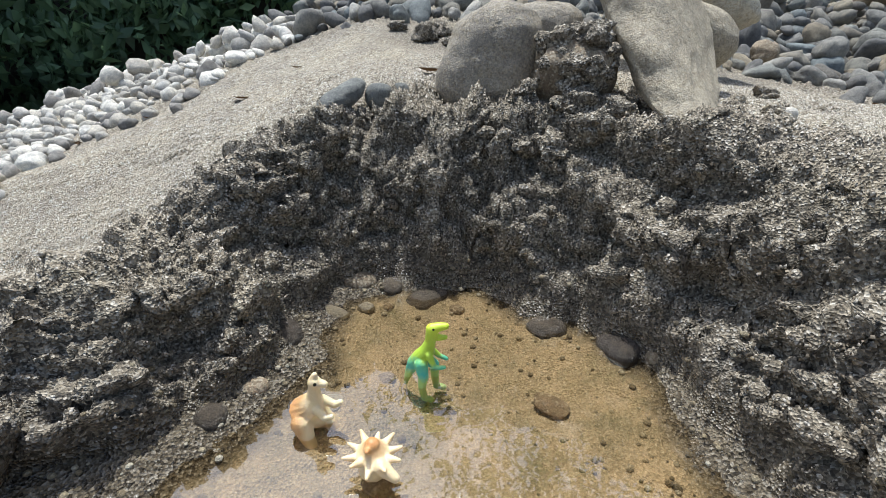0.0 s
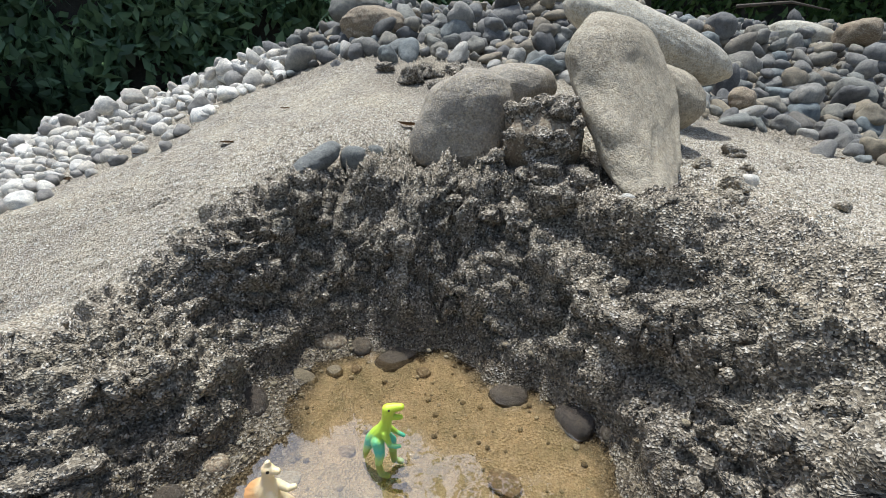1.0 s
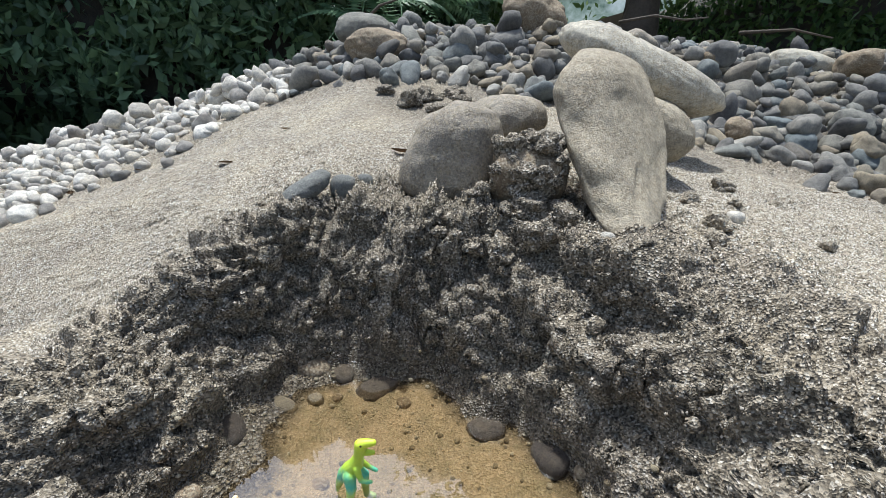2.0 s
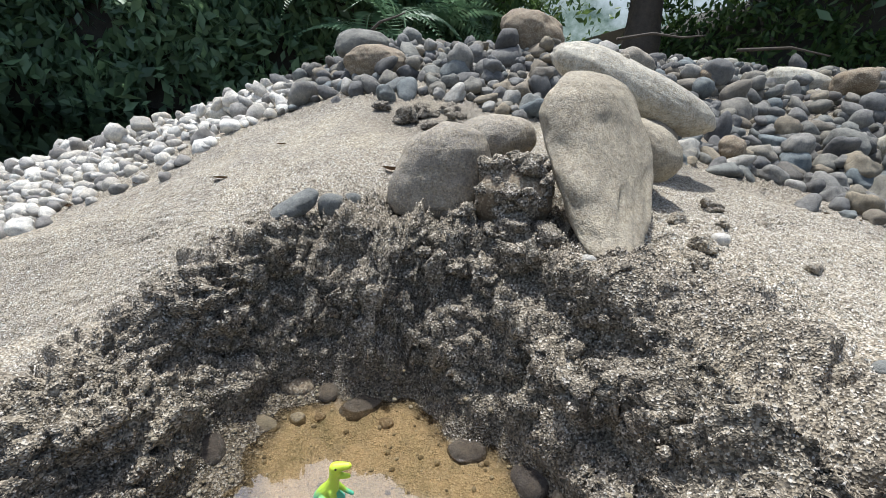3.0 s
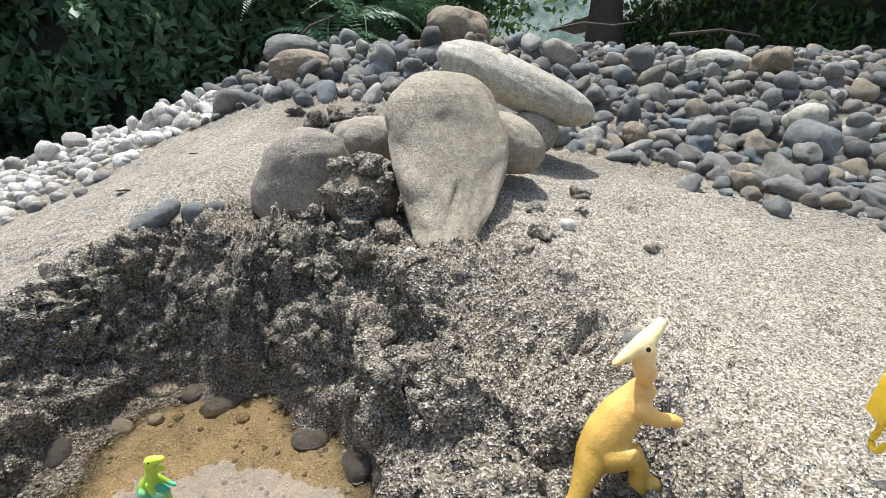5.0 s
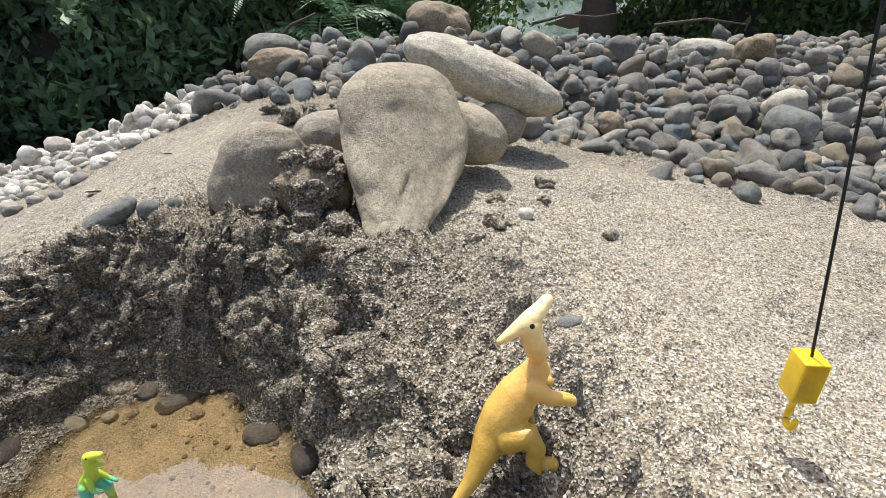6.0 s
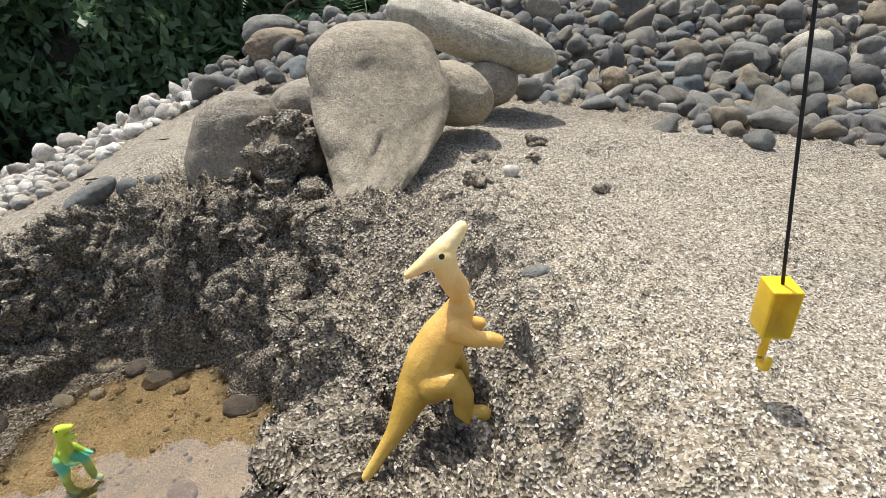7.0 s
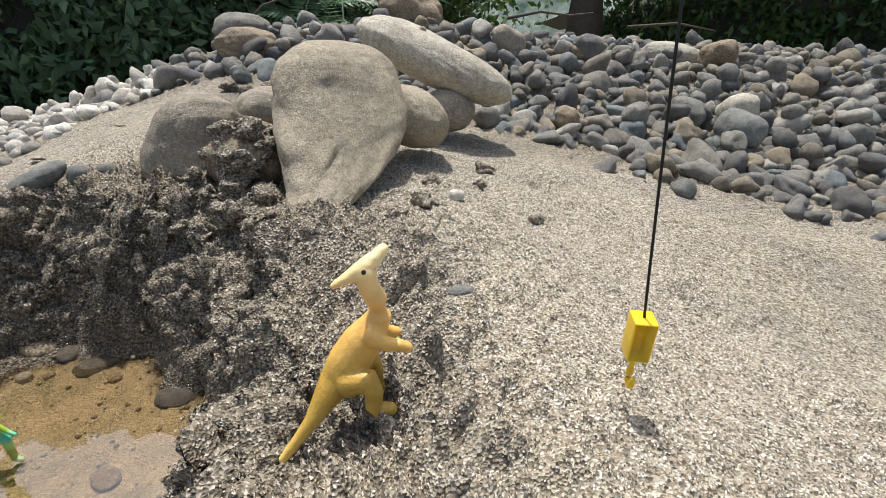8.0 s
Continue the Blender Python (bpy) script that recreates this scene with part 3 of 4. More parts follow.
# ---- cobbles ----
def scatter_cobbles():
    """Stones of mixed size, thrown down largest first so that they lie against one another, with some on top."""
    laid, cells = [], {}
    sizes = np.concatenate([rng.uniform(0.032, 0.042, 120), rng.uniform(0.020, 0.030, 4500), rng.uniform(0.009, 0.020, 30000)])
    for r in sizes:
        x, y = rng.uniform(-1.3, 2.6), rng.uniform(0.5, 2.5)
        lo = float(cobble_edge(x)) + 0.025 * math.sin(x * 23) + 0.02 * math.sin(x * 51)
        if y < lo or y > 2.45 or (x < -0.3 and r > 0.032) or (x < -0.42 and r > 0.018 and y < 1.25) or (r < 0.012 and x > -0.3):
            continue
        key, ok = (int(x // 0.12), int(y // 0.12)), True
        for i in (-1, 0, 1):
            for j in (-1, 0, 1):
                for (u, v, q) in cells.get((key[0] + i, key[1] + j), ()):
                    if (u - x) ** 2 + (v - y) ** 2 < (0.74 * (q + r)) ** 2:
                        ok = False
        if ok:
            cells.setdefault(key, []).append((x, y, r))
            laid.append((x, y, r, 0.0))
    top = []
    for x, y, r, _ in laid:
        if r > 0.02 and rng.random() < 0.6 and y > cobble_edge(x) + 0.14:
            q = r * rng.uniform(0.6, 1.0)
            top.append((x + rng.normal(0, r * 0.5), y + rng.normal(0, r * 0.5), q, r * 0.95))
    # strays on the sand
    for _ in range(60):
        x = rng.choice([rng.uniform(-0.75, -0.38), rng.uniform(0.5, 1.1)])
        laid.append((x, float(cobble_edge(x)) - abs(rng.normal(0, 0.07)), rng.uniform(0.008, 0.02), 0.0))
    return laid + top


def build_cobbles():
    shapes = [(1.0, 0.82, 0.7), (1.0, 0.92, 0.8), (1.2, 0.8, 0.62), (0.95, 0.95, 0.85), (1.25, 0.75, 0.68), (1.05, 0.85, 0.55), (1.05, 0.7, 0.7), (0.92, 0.88, 0.78)]
    fine = [stone_mesh("cobble", 200 + n, sh, COBBLE, 3, 0.42) for n, sh in enumerate(shapes)]
    pale = [stone_mesh("cobble", 300 + n, sh, PALE_SUNLIT_COBBLE, 3, 0.42) for n, sh in enumerate(shapes)]
    coarse = [stone_mesh("cobble_field", 200 + n, sh, COBBLE, 2, 0.42) for n, sh in enumerate(shapes)]
    raw = []
    for me in coarse:
        co = np.empty(len(me.vertices) * 3, np.float32)
        me.vertices.foreach_get("co", co)
        tri = np.array([tuple(p.vertices) for p in me.polygons], np.int32)
        raw.append((co.reshape(-1, 3), tri))
        bpy.data.meshes.remove(me)
    stones = scatter_cobbles()
    stones.sort(key=lambda c: math.hypot(c[0] - 0.25, c[1] - 0.1) - 3 * c[2])
    zs = ground(np.array([c[0] for c in stones]), np.array([c[1] for c in stones]))[2]
    fields = {False: ([], [], [0]), True: ([], [], [0])}
    for n, ((x, y, r, up), z) in enumerate(zip(stones, zs)):
        k = int(rng.integers(len(shapes)))
        m = pose(x, y, float(z) + 0.30 * r + up, rng.normal(0, 30), rng.normal(0, 30), rng.uniform(0, 360)) @ Matrix.Diagonal((r, r, r, 1))
        if n < 290:
            ob = new("cobble", pale[k] if x < -0.36 and rng.random() < 0.7 else fine[k])
            ob.matrix_world = m
            tagged(ob, "smooth water-worn grey river cobble" if r > 0.025 else "small pale water-worn river pebble", "stone", "river cobbles")
        else:
            co, tri = raw[k]
            verts, faces, count = fields[x < -0.34 - 0.1 * math.sin(y * 9)]
            verts.append(co @ np.array(m.to_3x3()).T + np.array(m.translation))
            faces.append(tri + count[0])
            count[0] += len(co)
    for pale_side, (verts, faces, count) in fields.items():
        me = array_mesh("cobble_field", np.concatenate(verts), np.concatenate(faces), PALE_SUNLIT_FIELD if pale_side else COBBLE_FIELD, smooth=True)
        tagged(new("cobble_field", me), "slope of small pale river pebbles, sunlight put into their colour" if pale_side else "ridge of many rounded grey river cobbles", "stones", kind="stuff")


build_cobbles()
worn(pose(-0.085, 1.27, 0.315, 0, 0, 5), 71, (0.080, 0.05, 0.042), BROWN_ROCK, "rough brown pitted boulder among cobbles", lump=0.3)
worn(pose(-0.13, 1.40, 0.36, 0, 0, 0), 72, (0.075, 0.05, 0.040), COBBLE, "smooth grey rounded boulder among cobbles")
worn(pose(0.315, 1.42, 0.415, 0, 0, 0), 73, (0.085, 0.06, 0.058), BROWN_ROCK, "large tan cracked boulder on the cobble ridge", lump=0.3)
for n, (x, y, z, r, mat) in enumerate(((0.569, 1.300, 0.387, 0.052, DARK_ROCK), (0.780, 1.300, 0.412, 0.052, COBBLE), (1.139, 1.300, 0.387, 0.058, BROWN_ROCK), (0.901, 0.980, 0.265, 0.047, COBBLE), (1.011, 0.980, 0.266, 0.056, PALE_ROCK), (0.618, 0.900, 0.226, 0.036, BROWN_ROCK), (0.969, 0.900, 0.200, 0.058, SLATE), (0.768, 1.300, 0.358, 0.043, BROWN_ROCK), (0.876, 1.300, 0.352, 0.039, COBBLE), (0.803, 1.300, 0.293, 0.041, COBBLE))):
    worn(pose(x, y, min(z, ground_z(x, y) + 0.75 * r), 12 * math.sin(n * 2), 14 * math.cos(n * 3), n * 47), 80 + n, (r * 0.82, r * 0.66, r * 0.62), mat, "large rounded boulder among river cobbles", "cobble_boulder", lump=0.22, detail=4)
worn(pose(1.07, 1.40, 0.335, 0, 8, -8), 74, (0.085, 0.05, 0.042), PALE_ROCK, "large yellowish rounded boulder among cobbles")


# ---- toys ----
def tube(bm, pts, radii, sides=10):
    """A tapered tube through points, closed at both ends."""
    rings = []
    for i, (p, r) in enumerate(zip(pts, radii)):
        p = Vector(p)
        t = (Vector(pts[min(i + 1, len(pts) - 1)]) - Vector(pts[max(i - 1, 0)])).normalized()
        q = t.to_track_quat("Z", "Y")
        rx, ry = r if isinstance(r, tuple) else (r, r)
        rings.append([bm.verts.new(p + q @ Vector((rx * math.cos(a), ry * math.sin(a), 0))) for a in np.linspace(0, math.tau, sides, endpoint=False)])
    for a, b in zip(rings, rings[1:]):
        for i in range(sides):
            bm.faces.new((a[i], a[(i + 1) % sides], b[(i + 1) % sides], b[i]))
    bm.faces.new(rings[0][::-1])
    bm.faces.new(rings[-1])


def toy(name, limbs, mat, label, voxel=0.0007):
    """One moulded figure: tapered limbs fused into a single skin."""
    bm = bmesh.new()
    for pts, radii in limbs:
        # round the ends
        tube(bm, pts, radii, 14)
        for p, r in ((pts[0], radii[0]), (pts[-1], radii[-1])):
            bmesh.ops.create_icosphere(bm, subdivisions=2, radius=r if not isinstance(r, tuple) else min(r), matrix=Matrix.Translation(p))
    ob = linked(name, bm, mat)
    mod = ob.modifiers.new("fused", "REMESH")
    mod.mode, mod.voxel_size, mod.use_smooth_shade = "VOXEL", voxel, True
    soft = ob.modifiers.new("soft", "SMOOTH")
    soft.factor, soft.iterations = 0.6, 5
    return tagged(ob, label, "toy")


def spots(nt, at, colour, where, radius, paint):
    """A small painted dot of the given radius round a place of the figure."""
    for p in where:
        d = nt.nodes.new("ShaderNodeVectorMath")
        d.operation = "DISTANCE"
        nt.links.new(at, d.inputs[0])
        d.inputs[1].default_value = p
        less = nt.nodes.new("ShaderNodeMath")
        less.operation = "LESS_THAN"
        nt.links.new(d.outputs["Value"], less.inputs[0])
        less.inputs[1].default_value = radius
        colour = mixed(nt, less.outputs[0], colour, paint)
    return colour


def toy_plastic(name, axis, lo, hi, stops, eyes, rough=0.4, eye_size=0.0013):
    """Moulded plastic with sprayed colour running along one axis, and dots for eyes."""
    m, nt, b = material(name, rough)
    at = nt.nodes.new("ShaderNodeTexCoord").outputs["Object"]
    sep = nt.nodes.new("ShaderNodeSeparateXYZ")
    nt.links.new(at, sep.inputs[0])
    along = nt.nodes.new("ShaderNodeMapRange")
    along.inputs[1].default_value, along.inputs[2].default_value = lo, hi
    nt.links.new(sep.outputs[axis], along.inputs[0])
    wob = nt.nodes.new("ShaderNodeMath")
    wob.operation = "MULTIPLY_ADD"
    nt.links.new(noisy(nt, 130.0, 3, 0.6, at), wob.inputs[0])
    wob.inputs[1].default_value = 0.22
    nt.links.new(along.outputs[0], wob.inputs[2])
    shift = nt.nodes.new("ShaderNodeMath")
    shift.operation = "SUBTRACT"
    nt.links.new(wob.outputs[0], shift.inputs[0])
    shift.inputs[1].default_value = 0.11
    col = ramp(nt, shift.outputs[0], stops)
    col = spots(nt, at, col, eyes, eye_size, (0.01, 0.008, 0.006))
    nt.links.new(col, b.inputs["Base Color"])
    b.inputs["Subsurface Weight"].default_value = 0.25
    b.inputs["Subsurface Radius"].default_value = (0.004, 0.003, 0.0012)
    bump(nt, b, noisy(nt, 420.0, 4, 0.65, at), 0.45, 0.0009)
    return m


TAN = toy_plastic("tan_toy_plastic", 2, -0.02, 0.08, [(0.0, (0.844, 0.616, 0.171)), (0.2, (0.593, 0.376, 0.068)), (0.34, (0.410, 0.251, 0.034)), (0.5, (0.684, 0.422, 0.091)), (0.72, (0.798, 0.456, 0.137)), (0.88, (0.912, 0.650, 0.285)), (1.0, (0.958, 0.775, 0.410))], [(-0.0035, -0.0010, 0.0722)], eye_size=0.0011)
LIME = toy_plastic("lime_toy_plastic", 2, -0.012, 0.054, [(0.0, (0.42, 0.62, 0.30)), (0.28, (0.42, 0.62, 0.16)), (0.40, (0.08, 0.48, 0.38)), (0.49, (0.14, 0.52, 0.30)), (0.57, (0.42, 0.62, 0.06)), (1.0, (0.58, 0.72, 0.05))], [(0.007, 0.2305, 0.0512)], eye_size=0.0011)
CREAM = toy_plastic("cream_toy_plastic", 0, -0.066, -0.036, [(0.0, (0.50, 0.22, 0.07)), (0.35, (0.60, 0.36, 0.16)), (0.5, (0.76, 0.60, 0.35)), (1.0, (0.80, 0.68, 0.42))], [(-0.0455, 0.2095, 0.0365)], eye_size=0.001)
SPIKY = toy_plastic("spiky_toy_plastic", 2, 0.004, 0.024, [(0.0, (0.80, 0.66, 0.42)), (0.5, (0.82, 0.64, 0.38)), (0.8, (0.62, 0.34, 0.14)), (1.0, (0.55, 0.24, 0.08))], [(-0.0160, 0.190, 0.0200)], eye_size=0.001)

DB = Vector((0.290, 0.146, 0.1345))


def rel(points):
    return [tuple(Vector(p) - DB) for p in points]


crested = toy("toy_dinosaur", [
    (rel([(0.2490, 0.1335, 0.1175), (0.256, 0.136, 0.1265), (0.262, 0.1385, 0.1345), (0.2665, 0.1425, 0.1415), (0.272, 0.149, 0.1485), (0.278, 0.152, 0.158), (0.2845, 0.1535, 0.1685), (0.2895, 0.154, 0.1755), (0.2925, 0.1535, 0.1825), (0.2915, 0.152, 0.190), (0.288, 0.150, 0.198), (0.2868, 0.149, 0.2045)]),
     [0.0022, 0.0029, 0.0038, 0.0056, 0.0084, 0.0101, 0.0094, 0.0076, 0.0058, 0.0051, 0.0048, 0.0052]),
    (rel([(0.2735, 0.145, 0.2003), (0.280, 0.1475, 0.2035), (0.287, 0.1495, 0.2075), (0.2915, 0.1515, 0.2115), (0.2942, 0.153, 0.2145)]), [0.0017, 0.0030, 0.0044, 0.0034, 0.0027]),
    (rel([(0.279, 0.146, 0.151), (0.2885, 0.1425, 0.1535), (0.2905, 0.1415, 0.148), (0.2902, 0.141, 0.1410), (0.2925, 0.141, 0.1385), (0.298, 0.141, 0.1392)]), [0.0078, 0.0056, 0.0046, 0.0041, 0.0040, 0.0034]),
    (rel([(0.281, 0.156, 0.152), (0.289, 0.158, 0.157), (0.290, 0.159, 0.148), (0.2905, 0.159, 0.1395), (0.2945, 0.159, 0.1390)]), [0.0075, 0.0052, 0.0042, 0.0040, 0.0034]),
    (rel([(0.290, 0.147, 0.1745), (0.297, 0.1445, 0.1715), (0.302, 0.1445, 0.1715), (0.3055, 0.145, 0.1698)]), [0.0048, 0.0034, 0.0030, 0.0028]),
    (rel([(0.290, 0.159, 0.1735), (0.296, 0.161, 0.1690), (0.300, 0.162, 0.1680)]), [0.0046, 0.0032, 0.0028]),
], TAN, "tan-yellow plastic crested dinosaur standing on the sand rim")
crested.scale = (0.95, 0.95, 0.95)
crested.location = (DB.x + 0.009, DB.y + 0.005, ground_z(0.302, 0.151) - 0.0022)

lime = toy("toy_dinosaur", [
    ([(-0.014, 0.243, -0.006), (-0.011, 0.241, 0.006), (-0.007, 0.239, 0.016), (-0.002, 0.237, 0.0225), (0.003, 0.2355, 0.030), (0.005, 0.235, 0.0385), (0.0062, 0.235, 0.0475)], [0.0018, 0.0035, 0.0058, 0.0068, 0.0060, 0.0042, 0.0050]),
    ([(0.0058, 0.235, 0.0490), (0.011, 0.235, 0.0508), (0.0160, 0.235, 0.0515)], [0.0046, 0.0036, 0.0028]),
    ([(0.0068, 0.235, 0.0430), (0.012, 0.235, 0.0415), (0.0160, 0.235, 0.0418)], [0.0034, 0.0025, 0.0020]),
    ([(-0.002, 0.232, 0.020), (0.000, 0.229, 0.010), (-0.001, 0.228, 0.001), (0.001, 0.2275, -0.0085), (0.006, 0.227, -0.0100)], [0.0056, 0.0042, 0.0030, 0.0028, 0.0024]),
    ([(0.001, 0.240, 0.020), (0.0085, 0.242, 0.012), (0.0095, 0.242, 0.000), (0.0105, 0.242, -0.0085), (0.0165, 0.241, -0.0095)], [0.0056, 0.0042, 0.0032, 0.0030, 0.0025]),
    ([(0.004, 0.2305, 0.029), (0.008, 0.2275, 0.0205), (0.0125, 0.227, 0.0200), (0.0155, 0.227, 0.0205)], [0.0030, 0.0022, 0.0018, 0.0016]),
    ([(0.006, 0.2400, 0.028), (0.012, 0.2415, 0.021), (0.0180, 0.241, 0.0180)], [0.0028, 0.0020, 0.0017]),
], LIME, "lime and teal plastic dinosaur with open jaws in shallow water", 0.00055)
lime.scale = (0.86, 0.86, 0.86)
lime.location = (0.0105, 0.066, -0.002)
toy("toy_dinosaur", [
    ([(-0.034, 0.226, -0.008), (-0.042, 0.222, 0.000), (-0.052, 0.2175, 0.0095), (-0.0535, 0.2155, 0.014), (-0.049, 0.2145, 0.0195), (-0.0475, 0.2135, 0.0255), (-0.0470, 0.213, 0.0315), (-0.0465, 0.213, 0.0355)], [0.0018, 0.0045, 0.0095, 0.0098, 0.0075, 0.0045, 0.0033, 0.0040]),
    ([(-0.0465, 0.213, 0.0352), (-0.0410, 0.2125, 0.0345)], [0.0034, 0.0022]),
    ([(-0.0475, 0.213, 0.0365), (-0.0460, 0.213, 0.0405)], [0.0026, 0.0018]),
    ([(-0.046, 0.2095, 0.0195), (-0.041, 0.207, 0.0155), (-0.0375, 0.2065, 0.0165)], [0.0030, 0.0022, 0.0018]),
    ([(-0.044, 0.2175, 0.0195), (-0.037, 0.2165, 0.0165), (-0.0335, 0.216, 0.0185)], [0.0030, 0.0024, 0.0020]),
    ([(-0.055, 0.209, 0.010), (-0.051, 0.206, 0.000), (-0.0475, 0.2045, -0.0075), (-0.043, 0.2035, -0.0085)], [0.0062, 0.0040, 0.0028, 0.0023]),
    ([(-0.048, 0.2210, 0.010), (-0.041, 0.2185, 0.001), (-0.037, 0.2175, -0.0065), (-0.033, 0.217, -0.0080)], [0.0060, 0.0038, 0.0028, 0.0023]),
], CREAM, "cream plastic dinosaur with a rusty brown back sitting in water", 0.00055).location = (-0.004, 0.014, -0.003)


def spiky():
    c = Vector((-0.016, 0.1985, 0.010))
    limbs = [([tuple(c + Vector((0, 0, -0.006))), tuple(c + Vector((0, 0, 0.003))), tuple(c + Vector((0, -0.001, 0.009)))], [0.0085, 0.0090, 0.0042])]
    for n in range(10):
        a = math.tau * n / 10 + 0.2
        d = Vector((math.cos(a), math.sin(a), 0.22 + 0.12 * math.sin(n * 2.4)))
        reach = 0.0150 + 0.0016 * math.sin(n * 3.1)
        limbs.append(([tuple(c + d * 0.006), tuple(c + d * (reach - 0.004)), tuple(c + d * reach)], [0.0030, 0.0019, 0.0010]))
    limbs.append(([tuple(c + Vector((0.004, -0.007, 0.001))), tuple(c + Vector((0.012, -0.011, -0.003)))], [0.0045, 0.0026]))
    limbs.append(([tuple(c + Vector((-0.002, -0.003, 0.008))), tuple(c + Vector((-0.002, -0.008, 0.0115)))], [0.0022, 0.0011]))
    return toy("toy_dinosaur", limbs, SPIKY, "cream and rust plastic dinosaur with a spiked frill in water", 0.00055)


spiky().location.y = -0.003


# ---- the toy hook on its cord ----
def box(bm, m, size, bevel):
    made = bmesh.ops.create_cube(bm, size=1.0, matrix=m @ Matrix.Diagonal((*size, 1)))
    edges = {e for v in made["verts"] for e in v.link_edges}
    bmesh.ops.bevel(bm, geom=list(edges), offset=bevel, segments=3, affect="EDGES", profile=0.6)


def build_hook():
    base = new("toy_hook")
    base.matrix_world = pose(0.425, 0.166, 0.150, 0, -7, 80) @ Matrix.Scale(0.74, 4)
    tagged(base, "yellow plastic toy crane hook hanging on a black cord", "toy hook")
    bm = bmesh.new()
    # a rounded block with one deep slot let into its side
    bmesh.ops.create_cube(bm, size=1.0, matrix=pose(0, 0, 0.016) @ Matrix.Diagonal((0.0165, 0.0145, 0.030, 1)))
    side = [f for f in bm.faces if f.normal.x < -0.9]
    bmesh.ops.inset_region(bm, faces=side, thickness=0.003, use_even_offset=True)
    rim = [e for e in bm.edges if e not in {k for f in side for k in f.edges} and len({f for v in e.verts for f in v.link_faces if f in side}) == 0]
    for v in side[0].verts:
        v.co.x += 0.010
    bmesh.ops.bevel(bm, geom=rim, offset=0.0011, segments=3, affect="EDGES", profile=0.6)
    part("block", bm, YELLOW, base)
    bm = bmesh.new()
    pts = [(0, 0, 0.003), (0, 0, -0.006), (0, 0, -0.012), (0.0005, 0, -0.017)]
    pts += [(-0.0035 + 0.004 * math.cos(a), 0, -0.018 + 0.0045 * math.sin(a)) for a in np.linspace(-0.3, -2.9, 8)] + [(-0.0078, 0, -0.0155), (-0.0080, 0, -0.0125)]
    tube(bm, pts, [(0.0026, 0.0020)] * 3 + [(0.0022, 0.0018)] * (len(pts) - 4) + [(0.0015, 0.0014)], 12)
    part("hook", bm, YELLOW, base)
    bm = bmesh.new()
    inv = base.matrix_world.inverted()
    start = base.matrix_world @ Vector((0, 0, 0.0305))
    way = [start + Vector((-0.055 * u + 0.02 * u * u, 0.004 * u, 0.62 * u)) for u in np.linspace(0, 1, 24)]
    tube(bm, [tuple(inv @ p) for p in way], [0.0009] * 24, 8)
    part("cord", bm, CORD, base, "thin black braided cord")


build_hook()


# ---- loose sand grains on the bank ----
def scattered(n, lo, hi):
    """Random places on the sand, with the way that it faces and its dampness."""
    x, y = rng.uniform(lo[0], hi[0], n), lo[1] + (hi[1] - lo[1]) * rng.random(n) ** 1.15
    keep = shore_distance(x, y) > 0.006
    x, y = x[keep], y[keep]
    h = bare(x, y)[0]
    gx, gy = (bare(x + 0.003, y)[0] - h) / 0.003, (bare(x, y + 0.003)[0] - h) / 0.003
    steep = np.minimum(np.sqrt(1 + gx * gx + gy * gy), 3.0)
    keep = rng.random(len(x)) < steep / 3.0
    x, y, gx, gy, steep = x[keep], y[keep], gx[keep], gy[keep], steep[keep]
    px, py, h, damp = ground(x, y)[:4]
    face = np.stack([-gx, -gy, np.ones_like(gx)], -1)
    return np.stack([px, py, h], -1), face / np.linalg.norm(face, axis=1)[:, None], damp, steep


